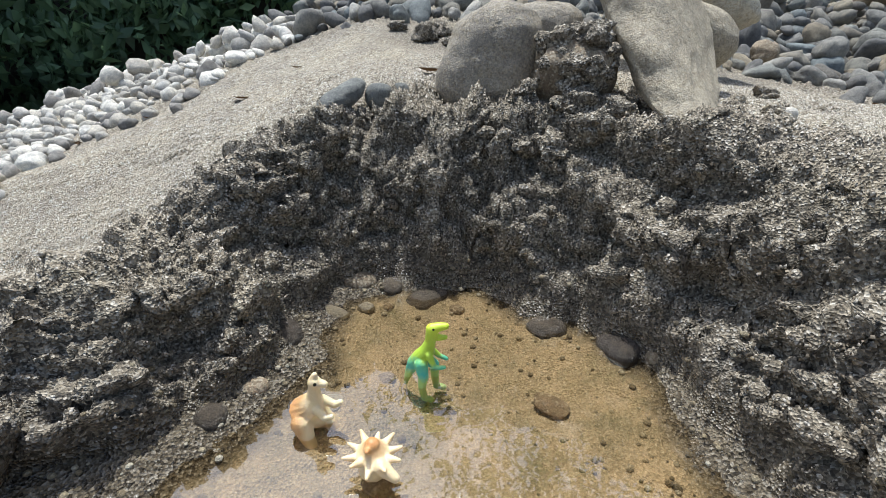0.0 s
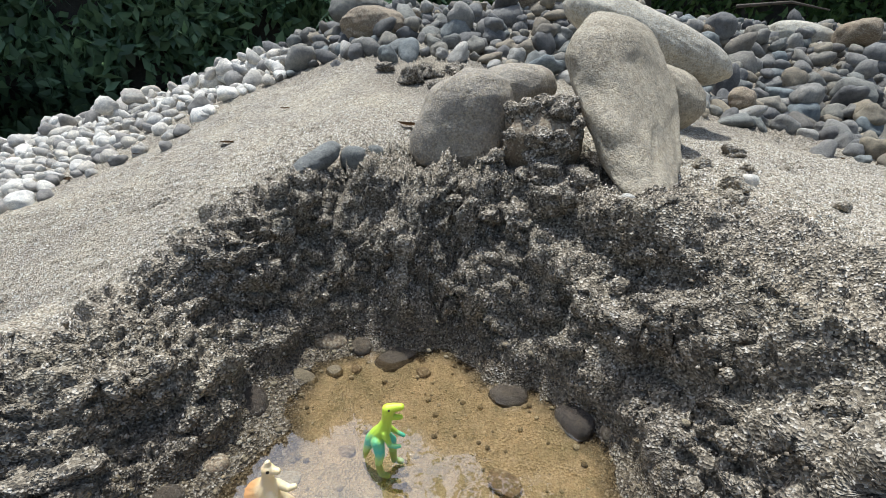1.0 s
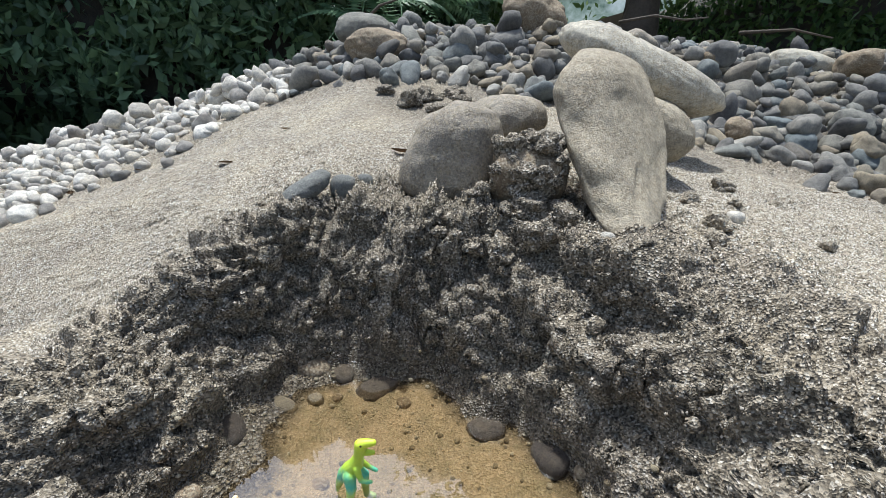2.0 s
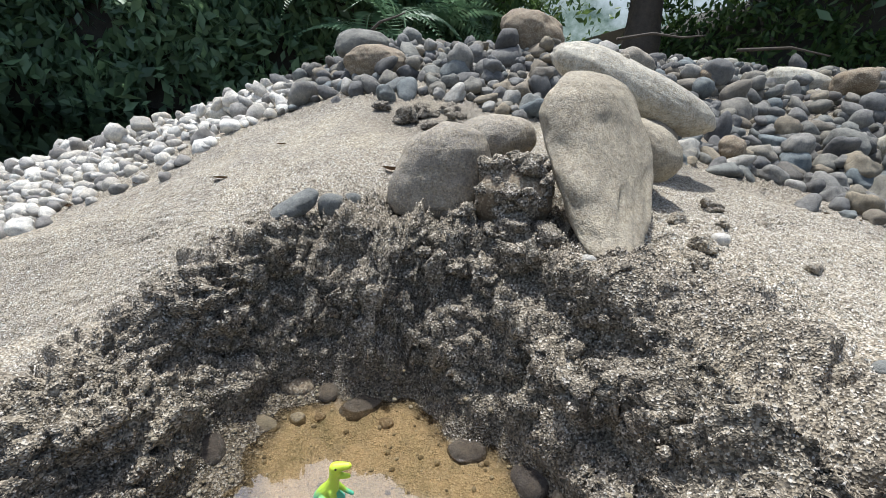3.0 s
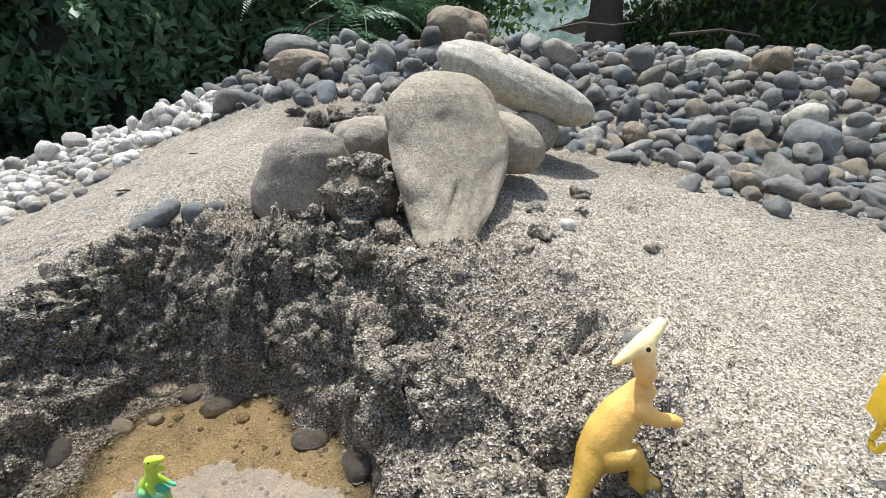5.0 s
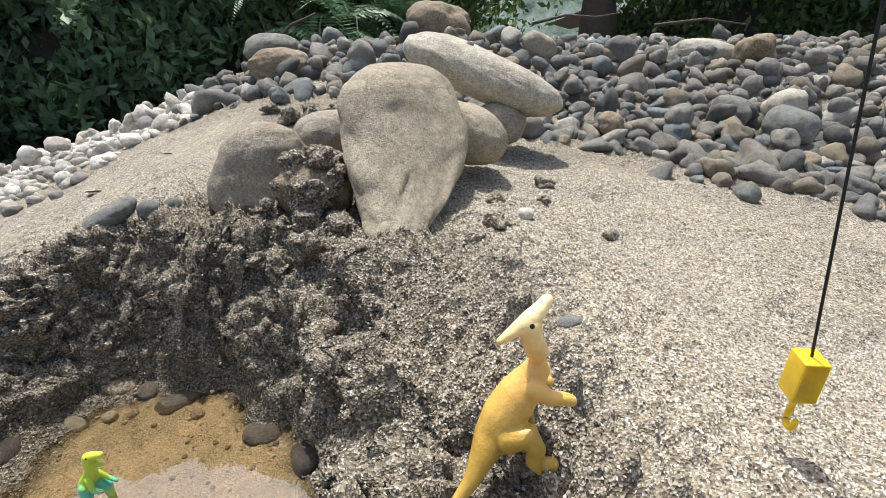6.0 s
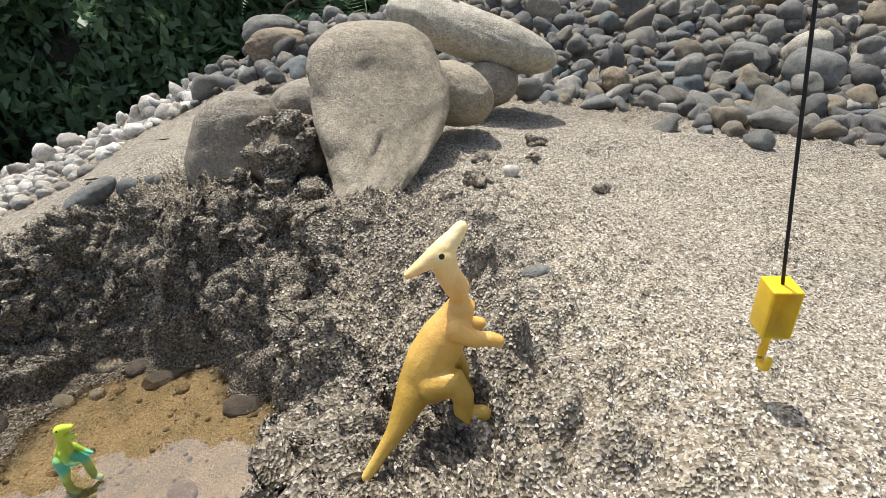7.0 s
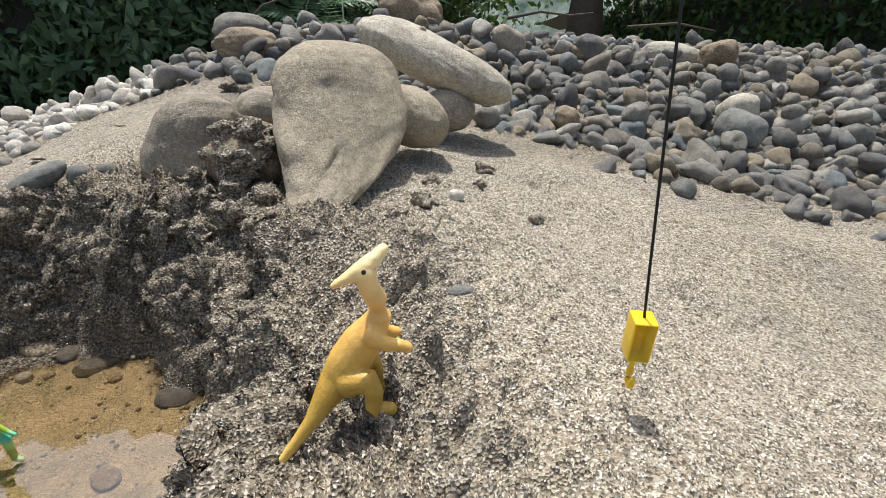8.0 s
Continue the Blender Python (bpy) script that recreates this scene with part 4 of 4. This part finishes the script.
def build_grains():
    """Coarse grains on the sand and the bank, and crumbs of bank that grains cling to."""
    at, face, damp, steep = scattered(520000, (-0.30, 0.05), (0.62, 0.66))
    size = 0.00045 + 0.0007 * rng.random(len(at)) ** 1.8
    mid, out, wet, slope = scattered(22000, (-0.28, 0.06), (0.50, 0.58))
    keep = (wet > 0.40) & (rng.random(len(mid)) < np.clip((slope - 0.95) * 0.4, 0.05, 0.5) * smooth01(-0.25, 0.35, fbm(mid[:, 0], mid[:, 1] + mid[:, 2], 13, 2, 95))) & (mid[:, 2] > 0.012)
    mid, out, wet = mid[keep][:3400], out[keep][:3400], wet[keep][:3400]
    crumb = 0.0016 + 0.0060 * rng.random(len(mid)) ** 2.8
    each = 24
    way = rng.normal(size=(len(mid), each, 3)) + 0.9 * out[:, None]
    way /= np.linalg.norm(way, axis=2)[..., None]
    on = mid[:, None] + way * crumb[:, None, None] * rng.uniform(0.8, 1.15, (len(mid), each, 1))
    at = np.concatenate([at, on.reshape(-1, 3)])
    face = np.concatenate([face, way.reshape(-1, 3)])
    damp = np.concatenate([damp, np.repeat(wet, each)])
    size = np.concatenate([size, 0.0005 + 0.0006 * rng.random(len(mid) * each)])
    n = len(at)
    side = np.cross(face, rng.normal(size=(n, 3)))
    side /= np.linalg.norm(side, axis=1)[:, None]
    over = np.cross(face, side)
    base = [(1, 0, -0.25), (0, 1, -0.25), (-1, 0, -0.25), (0, -1, -0.25), (0, 0, 1)]
    verts = np.empty((n, 5, 3))
    for k, (a, b, c) in enumerate(base):
        r = size * rng.uniform(0.7, 1.3, n)
        verts[:, k] = at + (side * a + over * b + face * c) * r[:, None] + rng.normal(0, 0.18, (n, 3)) * size[:, None]
    tri = np.array([(0, 1, 4), (1, 2, 4), (2, 3, 4), (3, 0, 4)], np.int32)
    f = tri[None] + (np.arange(n) * 5)[:, None, None]
    me = array_mesh("sand_grains", verts.reshape(-1, 3), f.reshape(-1, 3), GRAIN)
    me.attributes.new("damp", "FLOAT", "POINT").data.foreach_set("value", np.repeat(damp, 5).astype(np.float32))
    tagged(new("sand_grains", me), "loose coarse sand grains lying on the bank", "sand", kind="stuff")
    ball = stone_mesh("crumb", 501, (1, 1, 1), SAND, 2, 0.5)
    co = np.empty(len(ball.vertices) * 3, np.float32)
    ball.vertices.foreach_get("co", co)
    co = co.reshape(-1, 3)
    tri = np.array([tuple(p.vertices) for p in ball.polygons], np.int32)
    bpy.data.meshes.remove(ball)
    a = rng.uniform(0, math.tau, len(mid))
    c, q = np.cos(a)[:, None], np.sin(a)[:, None]
    v = np.stack([c * co[:, 0] - q * co[:, 1], q * co[:, 0] + c * co[:, 1], np.repeat(co[None, :, 2], len(mid), 0)], -1)
    v = v * rng.uniform(0.85, 1.15, (len(mid), len(co), 1)) * crumb[:, None, None] * 0.95 + mid[:, None]
    f = tri[None] + (np.arange(len(mid)) * len(co))[:, None, None]
    me = array_mesh("sand_crumbs", v.reshape(-1, 3), f.reshape(-1, 3), SAND, smooth=True)
    me.attributes.new("damp", "FLOAT", "POINT").data.foreach_set("value", np.repeat(wet, len(co)).astype(np.float32))
    tagged(new("sand_crumbs", me), "crumbly damp lumps of sand on the bank", "sand", kind="stuff")


build_grains()


def build_gravel(count=2400):
    """Small pebbles strewn over the pond floor and its wet rim."""
    x, y = rng.uniform(-0.22, 0.20, count), rng.uniform(0.06, 0.42, count)
    d = shore_distance(x, y)
    keep = (d < np.where(x < -0.05, 0.06, 0.02)) & (rng.random(count) < np.exp(-np.abs(d + 0.005) / 0.035) + 0.18)
    x, y = x[keep], y[keep]
    px, py, h = ground(x, y)[:3]
    n = len(x)
    r = 0.0008 + 0.0022 * rng.random(n) ** 3
    me0 = stone_mesh("gravel", 500, (1, 0.8, 0.6), BROWN_GRAVEL, 1, 0.4)
    co = np.empty(len(me0.vertices) * 3, np.float32)
    me0.vertices.foreach_get("co", co)
    co = co.reshape(-1, 3)
    tri = np.array([tuple(p.vertices) for p in me0.polygons], np.int32)
    bpy.data.meshes.remove(me0)
    a = rng.uniform(0, math.tau, n)
    c, q = np.cos(a)[:, None], np.sin(a)[:, None]
    v = np.stack([c * co[:, 0] - q * co[:, 1], q * co[:, 0] + c * co[:, 1], np.repeat(co[None, :, 2], n, 0)], -1)
    v = v * r[:, None, None] + np.stack([px, py, h + 0.2 * r], -1)[:, None]
    f = tri[None] + (np.arange(n) * len(co))[:, None, None]
    tagged(new("gravel", array_mesh("gravel", v.reshape(-1, 3), f.reshape(-1, 3), BROWN_GRAVEL, smooth=True)), "fine brown gravel on the pond floor", "gravel", kind="stuff")


build_gravel()


# ---- forest ----
def leaves(centres, sizes, droop=0.0):
    """Pointed, slightly folded leaves, one at each centre, turned at random."""
    n = len(centres)
    t, u = rng.normal(size=(n, 3)), rng.normal(size=(n, 3))
    t[:, 2] -= droop
    t /= np.linalg.norm(t, axis=1)[:, None]
    u -= t * (t * u).sum(1)[:, None]
    u /= np.linalg.norm(u, axis=1)[:, None]
    w = np.cross(t, u)
    s = sizes[:, None]
    v = np.stack([centres - t * s * 0.5, centres + u * s * 0.22 + w * s * 0.05, centres + t * s * 0.5, centres - u * s * 0.22 + w * s * 0.05], 1)
    i = np.arange(n)[:, None] * 4
    return v.reshape(-1, 3), np.concatenate([i + [0, 1, 2], i + [0, 2, 3]], 0)


def leaf_object(name, centres, sizes, mat, parent=None, droop=0.0):
    v, f = leaves(centres, sizes, droop)
    ob = new(name, array_mesh(name, v, f, mat))
    if parent is not None:
        ob.parent = parent
    return ob


def far_bank(x):
    """How far back the forest edge stands."""
    return np.interp(x, [-8, -4, -1.5, 0.2, 0.9], [2.6, 3.2, 4.0, 4.9, 5.6])


def build_bank(name, xs, front, height, label):
    """The steep dark earth bank behind the leaves."""
    bm = bmesh.new()
    rows = []
    for x in xs:
        y = float(front(x))
        tall = height * (1 + 0.18 * math.sin(x * 1.7) + 0.1 * math.sin(x * 4.1))
        rows.append([bm.verts.new((x, y + 0.32 + 0.22 * z + 0.06 * math.sin(x * 9 + z * 7), z)) for z in np.linspace(-0.2, tall, 8)])
        rows[-1].append(bm.verts.new((x, y + 2.5, tall)))
    for a, b in zip(rows, rows[1:]):
        for i in range(len(a) - 1):
            bm.faces.new((a[i], b[i], b[i + 1], a[i + 1]))
    tagged(linked(name, bm, SOIL), label, "bank", kind="structure")


def right_bank(x):
    return np.interp(x, [2.0, 3.0, 4.5, 8.0], [6.4, 5.0, 3.6, 2.6])


build_bank("bank_left", np.linspace(-9, 0.5, 40), far_bank, 1.8, "steep dark earth bank across the river")
build_bank("bank_right", np.linspace(2.4, 8.5, 26), right_bank, 1.3, "dark earth bank under the trees")


def undergrowth(name, lo, hi, front, tall, n, mat, label, size):
    """A hanging wall of leaves, in clumps with gaps, over a bank."""
    x = rng.uniform(lo, hi, n)
    top = tall + 0.28 * tall * fbm(x, x * 0 + 3, 0.9, 3, 5)
    z = -0.12 + top * rng.random(n) ** 0.85
    keep = fbm(x, z, 2.2, 3, 7) + rng.normal(0, 0.2, n) > -0.22
    x, z = x[keep], z[keep]
    y = front(x) + 0.22 * z + 0.45 * fbm(x, z, 1.3, 3, 7) + rng.uniform(-0.05, 0.25, len(x))
    ob = leaf_object(name, np.stack([x, y, z], -1), size * rng.uniform(0.5, 1.5, len(x)), mat, droop=0.8)
    tagged(ob, label, "undergrowth", kind="stuff")


undergrowth("undergrowth", -8.0, 0.6, far_bank, 1.9, 46000, LEAF, "dense dark green undergrowth covering the far bank", 0.12)
undergrowth("undergrowth", 2.3, 8.2, right_bank, 1.9, 26000, SUNLEAF, "sunlit bushes along the cobble bank", 0.09)


def frond_mesh(seed):
    """An arching frond: a thin rachis with paired leaflets that shorten towards the tip."""
    r = random.Random(seed)
    verts, faces = [], []
    length, arch, steps = r.uniform(0.32, 0.48), r.uniform(0.5, 1.1), 18

    def rachis(u):
        return Vector((length * u * 0.85, 0, length * (0.55 * u - arch * u * u)))

    for i in range(steps):
        p, q = rachis(i / steps), rachis((i + 1) / steps)
        w = Vector((0, 0.004 * (1 - i / steps) + 0.001, 0))
        b = len(verts)
        verts += [p - w, q - w * 0.9, q + w * 0.9, p + w]
        faces += [(b, b + 1, b + 2), (b, b + 2, b + 3)]
        if i == 0:
            continue
        u = i / steps
        reach = length * 0.26 * math.sin(math.pi * min(1, u * 0.85 + 0.15)) * (1 - 0.35 * u)
        for sgn in (-1, 1):
            tip = p + Vector((reach * 0.35, sgn * reach, -reach * 0.3))
            wide = Vector((length * 0.022, 0, 0))
            mid, b = (p + tip) / 2, len(verts)
            verts += [p - wide * 0.4, mid - wide, tip, mid + wide]
            faces += [(b, b + 1, b + 2), (b, b + 2, b + 3)]
    return array_mesh("frond", [tuple(v) for v in verts], faces, FERN)


FRONDS = [frond_mesh(s) for s in range(6)]
for n in range(34):
    x = rng.uniform(-5.0, 0.4)
    z = rng.uniform(0.1, 1.5)
    y = float(far_bank(x)) + 0.22 * z - 0.16 + rng.uniform(-0.12, 0.1)
    fern = new("fern")
    fern.matrix_world = pose(x, y, z, 25 + rng.normal(0, 8), 0, rng.uniform(-40, 40)) @ Matrix.Scale(rng.uniform(0.5, 0.85), 4)
    tagged(fern, "green fern with arching fronds on the far bank", "fern", "ferns on the bank")
    for k in range(7):
        frond = new("frond", FRONDS[int(rng.integers(6))])
        frond.parent = fern
        frond.matrix_local = pose(0, 0, 0, 0, rng.normal(0, 8), k * 51 + rng.normal(0, 12))


def tree(x, y, height, girth, spread, leaf_count, mat, label, seed, low=0.35):
    base = new("tree")
    base.location = (x, y, float(beach(np.array([x]), np.array([y]))[0]) - 0.05)
    tagged(base, label, "tree")
    r = random.Random(seed)
    bm = bmesh.new()
    trunk = [Vector((0.10 * height * 0.12 * math.sin(u * 5 + seed), 0.06 * math.sin(u * 4), u * height * 0.8)) for u in np.linspace(0, 1, 9)]
    tube(bm, trunk, [girth * (1.15 - 0.8 * u) for u in np.linspace(0, 1, 9)], 14)
    tips = []
    for k in range(16):
        u = r.uniform(low, 1.0)
        p = trunk[int(u * 8)]
        a = r.uniform(0, math.tau)
        q = p + Vector((math.cos(a), math.sin(a), r.uniform(0.1, 0.7))) * spread * r.uniform(0.6, 1.0)
        m = (p + q) / 2 + Vector((0, 0, spread * 0.1))
        tube(bm, [tuple(p), tuple(m), tuple(q)], [girth * 0.3, girth * 0.18, girth * 0.06], 7)
        tips += [m, q, q]
    part("trunk", bm, BARK, base)
    per = leaf_count // len(tips)
    cs = np.concatenate([np.array(t)[None] + rng.normal(0, 1, (per, 3)) * np.array([1, 1, 0.6]) * spread * 0.26 for t in tips])
    leaf_object("crown", cs, rng.uniform(0.07, 0.17, len(cs)), mat, base, 0.6)
    return base


tree(1.95, 5.0, 7.0, 0.17, 1.7, 9000, SUNLEAF, "tall tree with a dark trunk and sunlit leaves", 1, 0.45)
tree(3.4, 5.4, 6.0, 0.14, 1.6, 9000, SUNLEAF, "leafy tree with sunlit hanging leaves", 2, 0.1)
tree(4.6, 4.2, 5.0, 0.15, 1.5, 9000, LEAF, "dark leafy tree over the cobble bank", 3, 0.05)
tree(6.2, 3.6, 5.0, 0.15, 1.6, 7000, LEAF, "dark leafy tree over the cobble bank", 4, 0.05)
tree(-0.1, 6.4, 3.2, 0.10, 1.0, 8000, SUNLEAF, "bright green leafy tree by the river", 5, 0.1)
tree(1.0, 9.0, 4.5, 0.16, 2.0, 6000, SUNLEAF, "distant leafy tree beyond the cobble ridge", 6, 0.1)


PALM = leaf_material("palm_leaf", (0.10, 0.19, 0.10), (0.24, 0.36, 0.20))
for n, (x, y, z, size) in enumerate(((-0.52, 4.2, 0.55, 1.5), (-0.30, 4.4, 0.75, 1.7), (-0.75, 4.3, 0.9, 1.6), (0.15, 4.7, 0.8, 1.6))):
    palm = new("palm_shrub")
    palm.matrix_world = pose(x, y, z, 20, 0, n * 50) @ Matrix.Scale(size, 4)
    tagged(palm, "pale green feathery palm shrub on the far bank", "palm")
    for k in range(9):
        frond = new("frond", FRONDS[k % 6].copy())
        frond.data.materials[0] = PALM
        frond.parent = palm
        frond.matrix_local = pose(0, 0, 0, 0, -15 + 12 * math.sin(k * 2.3), k * 40 + 9 * math.sin(k))


def backdrop():
    """Glowing screen painted with far hazy forest and bright sky beyond the valley."""
    m, nt, b = material("glowing_far_haze")
    sep = nt.nodes.new("ShaderNodeSeparateXYZ")
    at = place(nt)
    nt.links.new(at, sep.inputs[0])
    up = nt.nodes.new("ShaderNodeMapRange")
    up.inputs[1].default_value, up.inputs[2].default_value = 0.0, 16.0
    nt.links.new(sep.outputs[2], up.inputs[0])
    # haze is painted into the crown colours, and the whole screen emits
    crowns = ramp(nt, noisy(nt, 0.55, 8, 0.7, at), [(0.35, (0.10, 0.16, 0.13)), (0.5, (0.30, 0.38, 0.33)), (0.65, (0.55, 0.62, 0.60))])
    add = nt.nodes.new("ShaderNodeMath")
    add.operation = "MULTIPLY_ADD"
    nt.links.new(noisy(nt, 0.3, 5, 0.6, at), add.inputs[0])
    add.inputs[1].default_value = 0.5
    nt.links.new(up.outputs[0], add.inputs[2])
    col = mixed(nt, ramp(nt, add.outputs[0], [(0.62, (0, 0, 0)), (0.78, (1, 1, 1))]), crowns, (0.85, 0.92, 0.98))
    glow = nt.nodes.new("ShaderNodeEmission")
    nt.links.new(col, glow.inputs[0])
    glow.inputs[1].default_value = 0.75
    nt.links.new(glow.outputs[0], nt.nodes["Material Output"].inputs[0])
    bm = bmesh.new()
    arc = [(45 * math.sin(a), 45 * math.cos(a)) for a in np.linspace(-1.2, 1.2, 25)]
    low = [bm.verts.new((x, y, -2)) for x, y in arc]
    high = [bm.verts.new((x, y, 12)) for x, y in arc]
    for i in range(24):
        bm.faces.new((low[i], low[i + 1], high[i + 1], high[i]))
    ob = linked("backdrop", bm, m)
    tagged(ob, "glowing screen painted with pale hazy distant forest", "backdrop", kind="structure")


backdrop()


# ---- litter on the sand ----
def dead_leaf(x, y, size, turn, stand=0.0):
    """A curled dry leaf with a midrib fold."""
    bm = bmesh.new()
    n = 7
    rows = []
    for i in range(n):
        u = i / (n - 1)
        w = size * 0.22 * math.sin(math.pi * (0.08 + 0.9 * u))
        c = Vector(((u - 0.5) * size, 0, size * 0.22 * (u - 0.5) ** 2 * 2))
        rows.append([bm.verts.new(c + Vector((0, k * w, abs(k) * w * 0.5))) for k in (-1, 0, 1)])
    for a, b in zip(rows, rows[1:]):
        for k in (0, 1):
            bm.faces.new((a[k], b[k], b[k + 1], a[k + 1]))
    bmesh.ops.solidify(bm, geom=bm.faces[:], thickness=size * 0.02)
    ob = linked("dead_leaf", bm, DEAD_LEAF)
    ob.matrix_world = pose(x, y, ground_z(x, y) + 0.003 + (size * 0.4 if stand else 0), 0, stand, turn)
    return tagged(ob, "small dry brown leaf lying on the sand", "leaf", "dead leaves")


for x, y, size, turn, stand in ((-0.25, 0.74, 0.035, 20, 0), (-0.47, 0.90, 0.05, 70, 0), (-0.20, 0.88, 0.03, 35, 0), (0.02, 0.62, 0.05, -15, 0), (0.616, 0.647, 0.022, 10, 0), (0.66, 0.64, 0.016, 60, 0), (0.722, 0.668, 0.028, 80, 70), (-0.58, 0.86, 0.045, 120, 0)):
    dead_leaf(x, y, size * 0.6, turn, stand)


def clod(x, y, r, seed, damp=0.5, z=None):
    """A crumbly lump of sand."""
    ob = stone("sand_clod", pose(x, y, (ground_z(x, y) if z is None else z) + 0.25 * r, 0, 0, seed * 40), seed, (r, r * 0.9, r * 0.75), SAND, "crumbly lump of coarse sand", 4, 0.9)
    for v in ob.data.vertices:
        v.co *= 1 + 0.22 * noise.noise(v.co * 260) + 0.12 * noise.noise(v.co * 600)
    ob.data.attributes.new("damp", "FLOAT", "POINT").data.foreach_set("value", [damp] * len(ob.data.vertices))
    return tagged(ob, category="sand lump", group="sand lumps")


for n, (x, y, r) in enumerate(((0.41, 0.578, 0.011), (0.34, 0.52, 0.008), (0.40, 0.53, 0.007), (0.47, 0.56, 0.008), (0.33, 0.44, 0.010), (0.30, 0.40, 0.011), (0.45, 0.45, 0.006), (0.125, 0.415, 0.016), (0.15, 0.405, 0.014), (0.175, 0.43, 0.013), (0.10, 0.43, 0.014), (0.145, 0.44, 0.018), (0.02, 0.93, 0.02), (0.07, 0.90, 0.022), (0.11, 0.94, 0.018), (0.05, 0.97, 0.02), (-0.03, 0.98, 0.016), (0.13, 0.88, 0.018), (0.09, 0.99, 0.02))):
    clod(x, y, r, 400 + n, 0.9 if x < 0.2 else 0.45)
for n, (x, y, z, r) in enumerate(((0.135, 0.468, 0.209, 0.013), (0.155, 0.462, 0.212, 0.014), (0.170, 0.472, 0.208, 0.011), (0.150, 0.485, 0.214, 0.012), (0.125, 0.480, 0.205, 0.010), (0.138, 0.452, 0.190, 0.013), (0.160, 0.449, 0.186, 0.014), (0.172, 0.455, 0.196, 0.012), (0.122, 0.462, 0.182, 0.012), (0.148, 0.446, 0.172, 0.015))):
    clod(x, y, r, 440 + n, 0.9, z)


def twig(points, r, label):
    bm = bmesh.new()
    tube(bm, points, [r * k for k in np.linspace(1, 0.4, len(points))], 7)
    tagged(linked("twig", bm, BARK), label, "twig")


z0 = 0.40
twig([(-0.13, 1.50, z0), (-0.10, 1.50, z0 + 0.03), (-0.06, 1.50, z0 + 0.045), (-0.03, 1.51, z0 + 0.06)], 0.005, "thin dry brown twig sticking out of cobbles")
twig([(0.62, 1.62, 0.44), (0.72, 1.60, 0.462), (0.82, 1.62, 0.458), (0.9, 1.63, 0.47)], 0.005, "grey driftwood twig on the cobble ridge")
twig([(1.05, 1.70, 0.44), (1.2, 1.66, 0.455), (1.35, 1.68, 0.44)], 0.006, "grey driftwood twig on the cobble ridge")
